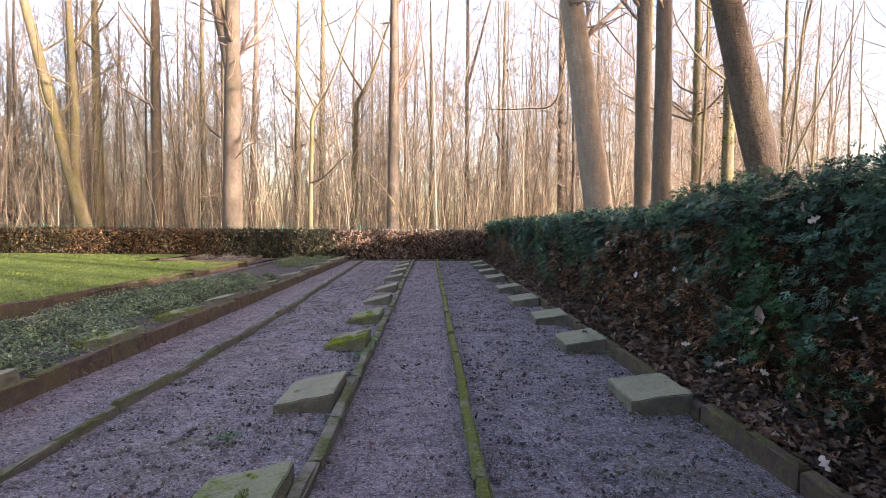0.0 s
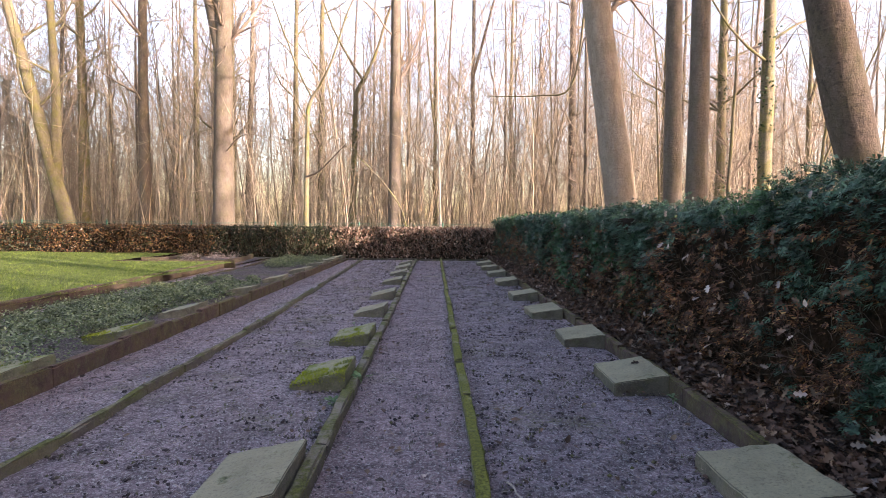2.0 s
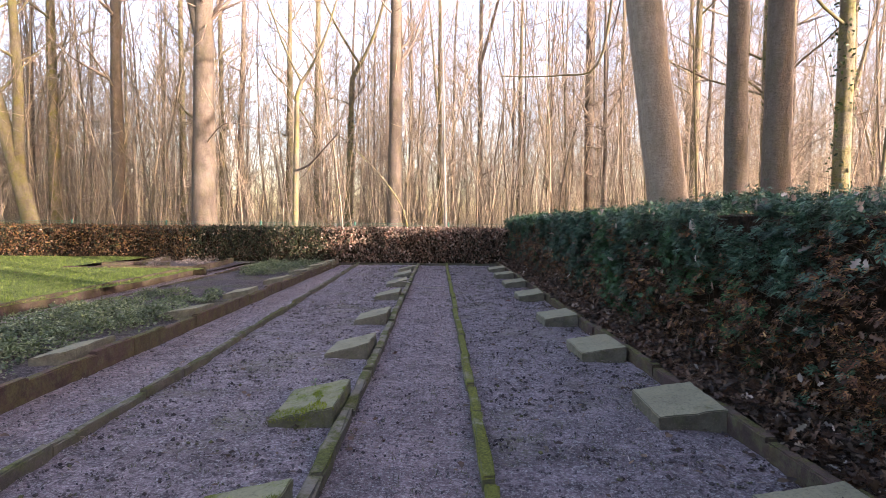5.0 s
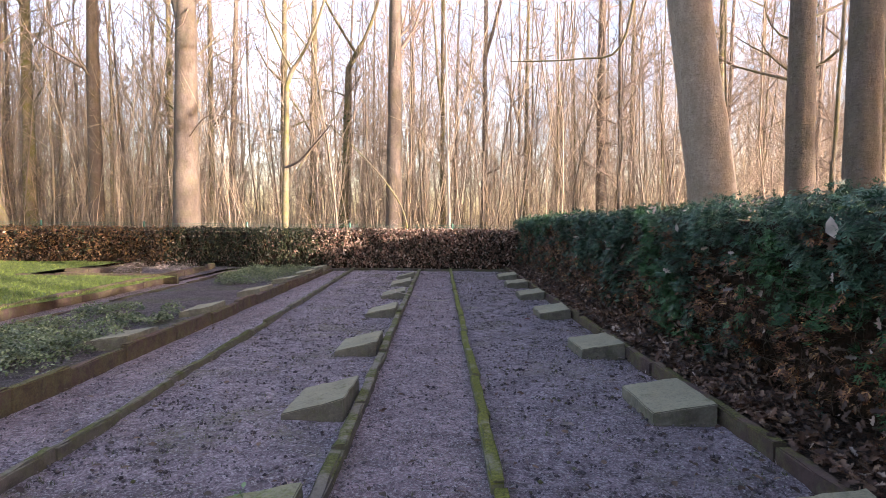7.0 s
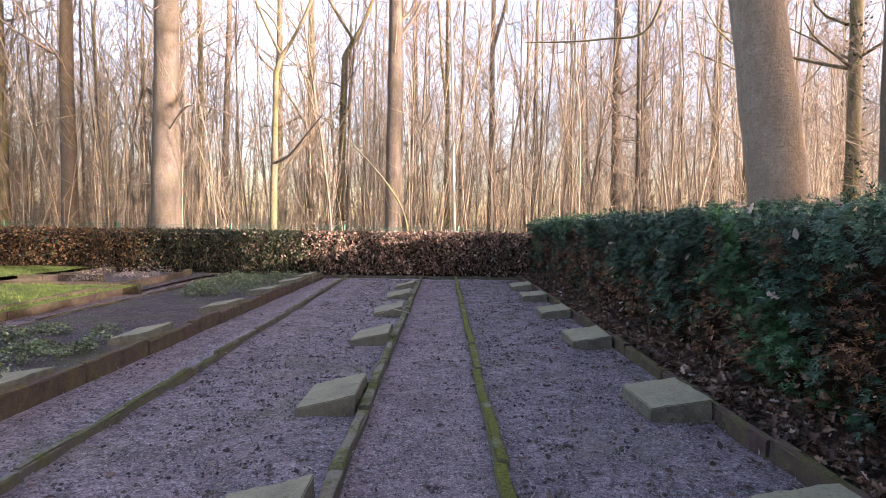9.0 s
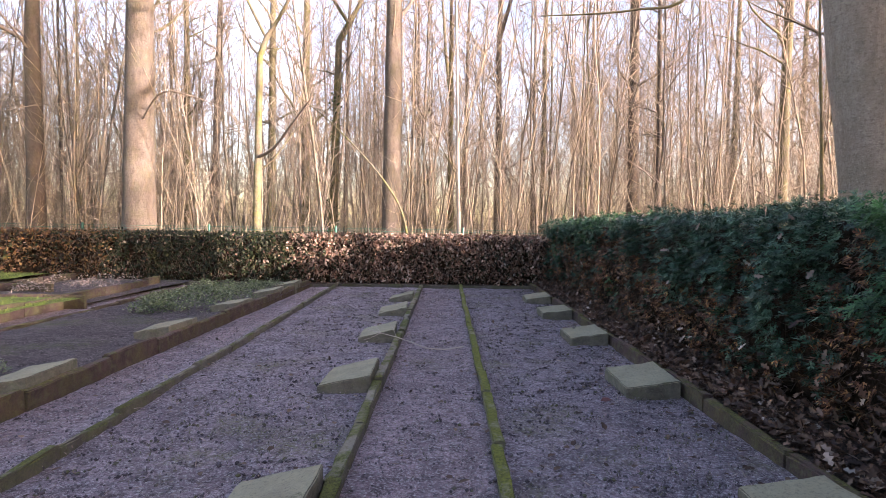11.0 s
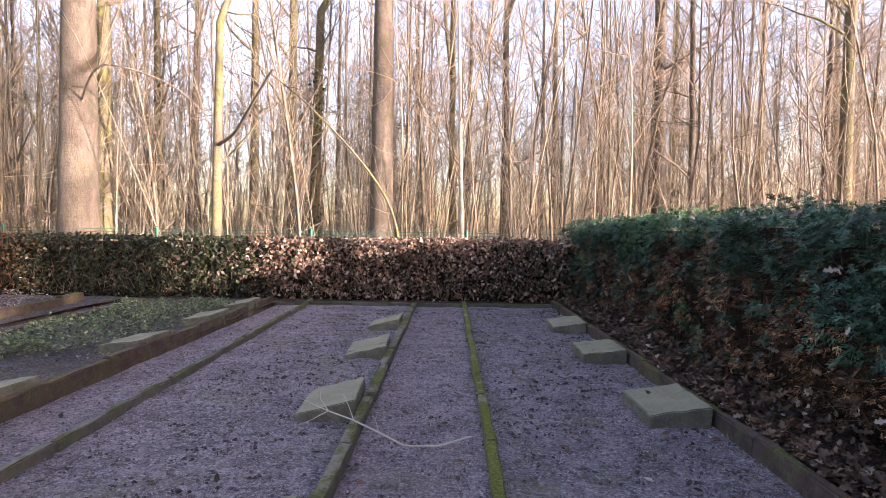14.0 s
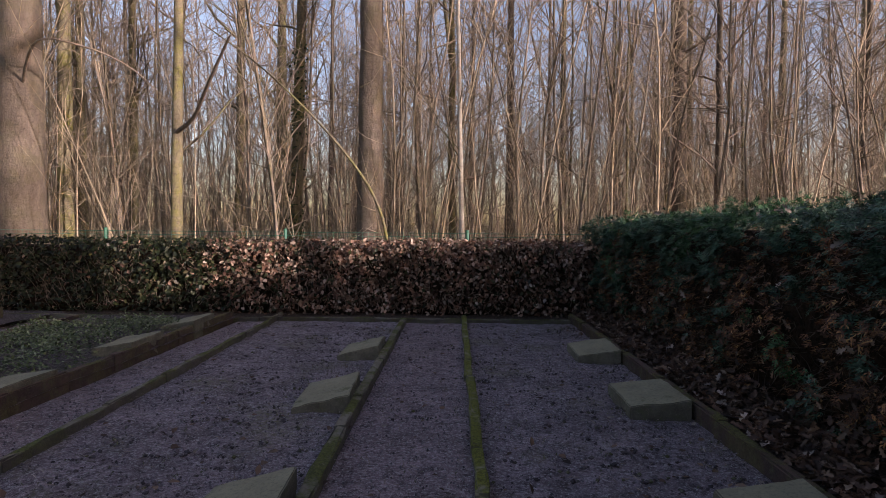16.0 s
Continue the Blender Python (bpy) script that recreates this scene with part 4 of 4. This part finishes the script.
tagged(new("scattered_leaves", raw("scattered_leaves", vv, ff, dead_leaf)), "dry brown leaves lying scattered on the grit", "leaves", kind="stuff")
n = 2600
c = np.stack([HX - 0.10 + rng.normal(scale=0.05, size=n), rng.uniform(1, 21, n), 0.12 + 0.95 * rng.rand(n) ** 1.7], -1)
c = c[(dead_part(c[:, 1], c[:, 2]) > 0.2) | (c[:, 2] < 0.45) | (rng.rand(n) < 0.12)]
n = len(c)
vv, ff = cards(LOBED_V, LOBED_F, c, unit(rng, n) + np.array([[0, 0, -0.5]]), np.array([[-0.8, -0.3, 0.5]]) + 0.6 * unit(rng, n), rng.uniform(0.03, 0.07, n))
tagged(new("caught_leaves", raw("caught_leaves", vv, ff, dead_leaf)), "brown dead leaves hanging in the foot of the hedge", "leaves", kind="stuff")
n = 330
c = np.stack([HX - 0.12 + rng.normal(scale=0.04, size=n), rng.uniform(1, 21, n), rng.uniform(0.15, 1.5, n)], -1)
k = 200
c[:k] = np.stack([HX + rng.uniform(-0.05, 0.6, k), np.repeat(rng.uniform(1, 21, k // 4), 4) + rng.normal(scale=0.12, size=k), np.full(k, 1.0)], -1)
c[:k, 2] = [side_height(a, b) + 0.04 for a, b, _ in c[:k]]
vv, ff = cards(LOBED_V, LOBED_F, c, unit(rng, n) + np.array([[0, 0, -0.6]]), np.array([[-1, -0.3, 0.3]]) + 0.4 * unit(rng, n), rng.uniform(0.04, 0.095, n))
tagged(new("caught_leaves", raw("caught_leaves", vv, ff, pale_leaf)), "pale dead leaves caught in the yew hedge", "leaves", kind="stuff")

# grit and crumbs of soil
OCT_V = [(1, 0, 0), (-1, 0, 0), (0, 1, 0), (0, -1, 0), (0, 0, 0.7), (0, 0, -0.7)]
OCT_F = [(0, 2, 4), (2, 1, 4), (1, 3, 4), (3, 0, 4), (2, 0, 5), (1, 2, 5), (3, 1, 5), (0, 3, 5)]
n = 30000
c = np.stack([rng.uniform(-2.9, 1.74, n), 1.5 + 19 * rng.rand(n), np.full(n, 0.012)], -1)
vv, ff = cards(OCT_V, OCT_F, c, unit(rng, n), unit(rng, n), rng.uniform(0.003, 0.010, n))
tagged(new("grit", raw("grit", vv, ff, pebble_mat)), "loose grey grit on beds and path", "gravel", kind="stuff")
n = 3000
c = np.stack([rng.uniform(-2.1, 1.74, n), 1.0 + 19.8 * rng.rand(n) ** 1.15, np.full(n, 0.012)], -1)
c = c[((c[:, 0] < -0.7) | (c[:, 0] > 0.3) | (rng.rand(n) < 0.15)) & (lump(c, 1.2, 71.0) > -0.25)]
c = np.repeat(c, 5, axis=0) + rng.normal(size=(5 * len(c), 3)) * (0.030, 0.016, 0.002)
n = len(c)
vv, ff = cards(OCT_V, OCT_F, c, unit(rng, n) * (1, 1, 0.3), np.array([[0, 0, 1.0]]) + 0.3 * unit(rng, n), 0.004 + 0.014 * rng.rand(n) ** 2.0)
tagged(new("soil_crumbs", raw("soil_crumbs", vv, ff, clod_mat)), "dark crumbs of soil and moss on the grave beds", "soil", kind="stuff")

# ground cover in the bed beside the lawn
def ground_cover(name, label, spots_, per, rng, material, size, zbase):
    allc = []
    for x, y, r, hgt in spots_:
        a, q = rng.uniform(0, 2 * np.pi, per), np.sqrt(rng.rand(per))
        z = zbase + hgt * (1 - q ** 2) * rng.uniform(0.55, 1.1, per) + 0.01
        allc.append(np.stack([x + r * q * np.cos(a), y + r * q * np.sin(a), z], -1))
    c = np.concatenate(allc)
    m = len(c)
    vv, ff = cards(LEAF_V, LEAF_F, c, unit(rng, m) * (1, 1, 0.5) + (0, 0, 0.25), np.array([[0, 0, 1.0]]) + 0.7 * unit(rng, m), rng.uniform(size * 0.6, size * 1.2, m))
    return tagged(new(name, raw(name, vv, ff, material)), label, "plants", kind="stuff")


heaps = []
for _ in range(300):
    y = rng.uniform(1, 11.4)
    heaps.append((rng.uniform(-4.85, -3.5 if y > 6 else -3.25), y, rng.uniform(0.2, 0.45), rng.uniform(0.10, 0.2)))
for _ in range(26):
    heaps.append((rng.uniform(-4.8, -3.5), rng.uniform(11.2, 13.5), rng.uniform(0.12, 0.25), rng.uniform(0.06, 0.12)))
for _ in range(42):
    heaps.append((rng.uniform(-4.7, -3.5), rng.uniform(16.6, 20.3), rng.uniform(0.25, 0.42), rng.uniform(0.12, 0.24)))
ground_cover("ground_cover", "low leafy green ground cover on a grave bed", heaps, 180, rng, ivy_leaf, 0.038, 0.07)
heaps = [(rng.uniform(-7.9, -6.3), rng.uniform(17.8, 20.6), rng.uniform(0.2, 0.35), rng.uniform(0.1, 0.2)) for _ in range(14)]
ground_cover("dry_plants", "dry pale perennials in a bordered plot", heaps, 90, rng, pale_leaf, 0.04, 0.1)
n = 60000
c = np.stack([-5.66 - 17 * rng.rand(n) ** 1.3, rng.uniform(3, 21.3, n), np.full(n, 0.16)], -1)
inplot = (c[:, 0] > -9) & (c[:, 1] > 17.3)
c = c[~inplot]
n = len(c)
vv, ff = cards(TUFT_V, TUFT_F, c, unit(rng, n) * (1, 1, 0.05), np.array([[0, 0, 1.0]]) + 0.25 * unit(rng, n), rng.uniform(0.025, 0.06, n))
tagged(new("grass", raw("grass", vv, ff, grass_leaf)), "short green grass of the lawn", "grass", kind="stuff")

# fallen twig across the path kerb
bm_lines = [([(0.1, 14.82, 0.03), (-0.1, 14.66, 0.03), (-0.29, 14.6, 0.05), (-0.45, 14.7, 0.09), (-0.62, 14.82, 0.12), (-0.8, 14.93, 0.14), (-1.03, 15.12, 0.16)], [0.009, 0.009, 0.008, 0.007, 0.006, 0.005, 0.003]),
            ([(-0.8, 14.93, 0.14), (-0.86, 14.98, 0.2), (-0.87, 15.0, 0.27)], [0.005, 0.004, 0.002]),
            ([(-0.8, 14.93, 0.14), (-0.9, 14.86, 0.1), (-0.98, 14.82, 0.08)], [0.004, 0.003, 0.002]),
            ([(-0.62, 14.82, 0.12), (-0.66, 14.86, 0.2), (-0.7, 14.9, 0.26)], [0.004, 0.003, 0.002]),
            ([(-0.45, 14.7, 0.09), (-0.47, 14.72, 0.15), (-0.5, 14.75, 0.19)], [0.004, 0.003, 0.002])]
vv, ff = tubes([(np.array(p) + (0, 0, 0.015), np.array(r) * 0.85) for p, r in bm_lines], 6)
tagged(new("fallen_branch", raw("fallen_branch", vv, ff, bare_wood, True)), "pale fallen twig lying across the kerb", "branch")

# dry stalks and moss tufts on the beds
SLIVER_V = [(-0.05, 0, 0), (0.05, 0, 0), (0.04, 1.0, 0.05), (-0.03, 0.5, 0.08)]
SLIVER_F = [(0, 1, 3), (1, 2, 3)]
n = 16000
c = np.stack([rng.uniform(-2.9, 1.74, n), 1.0 + 19.8 * rng.rand(n) ** 1.2, np.full(n, 0.02)], -1)
vv, ff = cards(SLIVER_V, SLIVER_F, c, unit(rng, n) * (1, 1, 0.3), np.array([[0, 0, 1.0]]) + 0.5 * unit(rng, n), rng.uniform(0.02, 0.06, n))
tagged(new("dry_stalks", raw("dry_stalks", vv, ff, pale_leaf)), "tiny pale dry stalks strewn over the grit", "litter", kind="stuff")
n = 30000
c = np.stack([rng.uniform(-2.1, 1.74, n), 0.8 + 20 * rng.rand(n) ** 2.0, np.full(n, 0.006)], -1)
c = c[((c[:, 0] < -0.68) | (c[:, 0] > 0.26) | (rng.rand(n) < 0.4)) & (lump(c, 1.6, 4.0) + 0.5 * lump(c, 6.0, 9.0) > 0.10)]
n = len(c)
vv, ff = cards(TUFT_V, TUFT_F, c, unit(rng, n) * (1, 1, 0.1), np.array([[0, 0, 1.0]]) + 0.5 * unit(rng, n), rng.uniform(0.012, 0.032, n))
tagged(new("moss_tufts", raw("moss_tufts", vv, ff, bed_moss)), "small dull green moss tufts in the grit", "moss", kind="stuff")


# small weeds
def weed(x, y, z, seed, count, size, label):
    rng_ = np.random.RandomState(seed)
    a = rng_.uniform(0, 2 * np.pi, count)
    q = rng_.uniform(0.0, 0.5, count) * size * 2
    c_ = np.stack([x + q * np.cos(a), y + q * np.sin(a), z + rng_.uniform(0.01, 0.05, count)], -1)
    f_ = np.stack([np.cos(a), np.sin(a), rng_.uniform(0.1, 0.7, count)], -1)
    v_, g_ = cards(LEAF_V, LEAF_F, c_, f_, np.array([[0, 0, 1.0]]) + 0.35 * unit(rng_, count), rng_.uniform(0.6, 1.2, count) * size)
    top = thing("weed", label, "plant", at=pose(0, 0, 0))
    tagged(part("foliage", raw("weed_leaves", v_, g_, weed_leaf), top), kind="stuff")
    st = [([(x, y, z - 0.02), ((x + p[0]) / 2, (y + p[1]) / 2, z + 0.02), tuple(p)], [0.002, 0.0015, 0.001]) for p in c_[: max(3, count // 2)]]
    tagged(part("stalk", raw("weed_stems", *tubes(st, 3), weed_leaf), top), kind="stuff")


weed(-0.56, 5.73, 0.09, 0, 12, 0.050, "small green weed growing over the kerb")
weed(-1.20, 3.26, 0.02, 1, 26, 0.045, "small pale green weed in the grit")
weed(-0.69, 5.31, 0.02, 2, 18, 0.045, "small green weed beside the kerb")
weed(1.70, 5.45, 0.02, 5, 12, 0.040, "small green weed before a grave stone")
weed(-0.91, 7.85, 0.13, 3, 3, 0.040, "single green leaf sprout on a grave stone")
# scrap of paper, drawn with the leaf shape and pale leaf colour
paper = raw("paper_scrap", *cards(LEAF_V, LEAF_F, np.array([[0.70, 9.01, 0.03]]), np.array([[1.0, 0.1, 0.0]]), np.array([[0.1, -0.1, 1.0]]), np.array([0.09])), pale_leaf)
tagged(new("dead_leaf", paper), "pale scrap of paper lying on the grit", "leaf")
tagged(new("twig", raw("twig", *tubes([smooth_line([(0.35, 4.19, 0.02), (0.37, 4.11, 0.035), (0.38, 4.04, 0.03), (0.44, 3.97, 0.02)], 0.006, 0.003, 12)], 6), pale_bark, True)), "short pale crooked twig on the grit", "twig")

# single large leaves
for x, y, z, size in [(2.12, 3.60, 0.66, 0.13), (2.12, 8.61, 1.23, 0.13), (2.12, 7.14, 0.36, 0.06), (2.12, 10.70, 1.24, 0.08), (2.12, 4.68, 0.82, 0.05)]:
    me = raw("dead_leaf", *cards(LEAF_V, LEAF_F, np.array([[x, y, z]]), np.array([[-0.1, 0.25, 1.0]]), np.array([[-1.0, -0.35, 0.1]]), np.array([size])), big_leaf)
    tagged(new("dead_leaf", me), "large pale dead leaf caught in the yew hedge", "leaf", "leaves caught in the hedge")
me = raw("dead_leaf", *cards(LEAF_V, LEAF_F, np.array([[1.06, 13.02, 0.03]]), np.array([[1.0, 0.2, 0.1]]), np.array([[0.2, -0.3, 1.0]]), np.array([0.09])), red_leaf)
tagged(new("dead_leaf", me), "reddish dead leaf lying on the grit", "leaf")

# dark leaf-shaped cards stand in for black marks and holes in stone tops
for x, y, turn in [(1.62, 6.1, 0.3), (1.40, 15.47, 1.2), (1.50, 8.05, 2.0)]:
    me = raw("dead_leaf", *cards(LOBED_V, LOBED_F, np.array([[x, y, 0.14]]), np.array([[math.cos(turn), math.sin(turn), 0.1]]), np.array([[0.2, -0.3, 1.0]]), np.array([0.085])), stone_mark)
    tagged(new("dead_leaf", me), "dark leaf-shaped card for a mark or hole in a grave stone", "leaf", "leaves on the stones")

# ivy climbing two of the trunks
def climbing_ivy(owner, x, y, radius, lean, z0, z1, count, seed):
    rng_ = np.random.RandomState(seed)
    a, z = rng_.uniform(0, 2 * np.pi, count), rng_.uniform(z0, z1, count)
    keep = np.array([noise.noise(Vector((p * 0.8, q * 0.9, seed))) > -0.08 for p, q in zip(a, z)])
    a, z = a[keep], z[keep]
    out = np.stack([np.cos(a), np.sin(a), np.zeros(len(a))], -1)
    c_ = out * (radius + rng_.uniform(0.0, 0.06, len(a)))[:, None] + np.stack([x + lean * z, np.full(len(a), y), z], -1)
    v_, f_ = cards(LEAF_V, LEAF_F, c_, unit(rng_, len(a)) + (0, 0, -0.6), out + 0.5 * unit(rng_, len(a)), rng_.uniform(0.05, 0.09, len(a)))
    b = tagged(part("ivy", raw("ivy", v_, f_, ivy_dark), owner, "dark green ivy"), kind="stuff")
    b.matrix_basis = owner.matrix_basis.inverted()


climbing_ivy(OWNERS[11], -3.6, 26.0, 0.15, 0.03, 0.5, 5.5, 900, 1)
climbing_ivy(OWNERS[10], -6.77, 35.4, 0.25, 0.005, 0.5, 4.5, 500, 2)
climbing_ivy(OWNERS[15], 7.8, 14.9, 0.17, 0.0, 0.5, 6.0, 500, 3)
climbing_ivy(OWNERS[25], 9.9, 21.1, 0.18, 0.0, 1.0, 8.0, 900, 4)
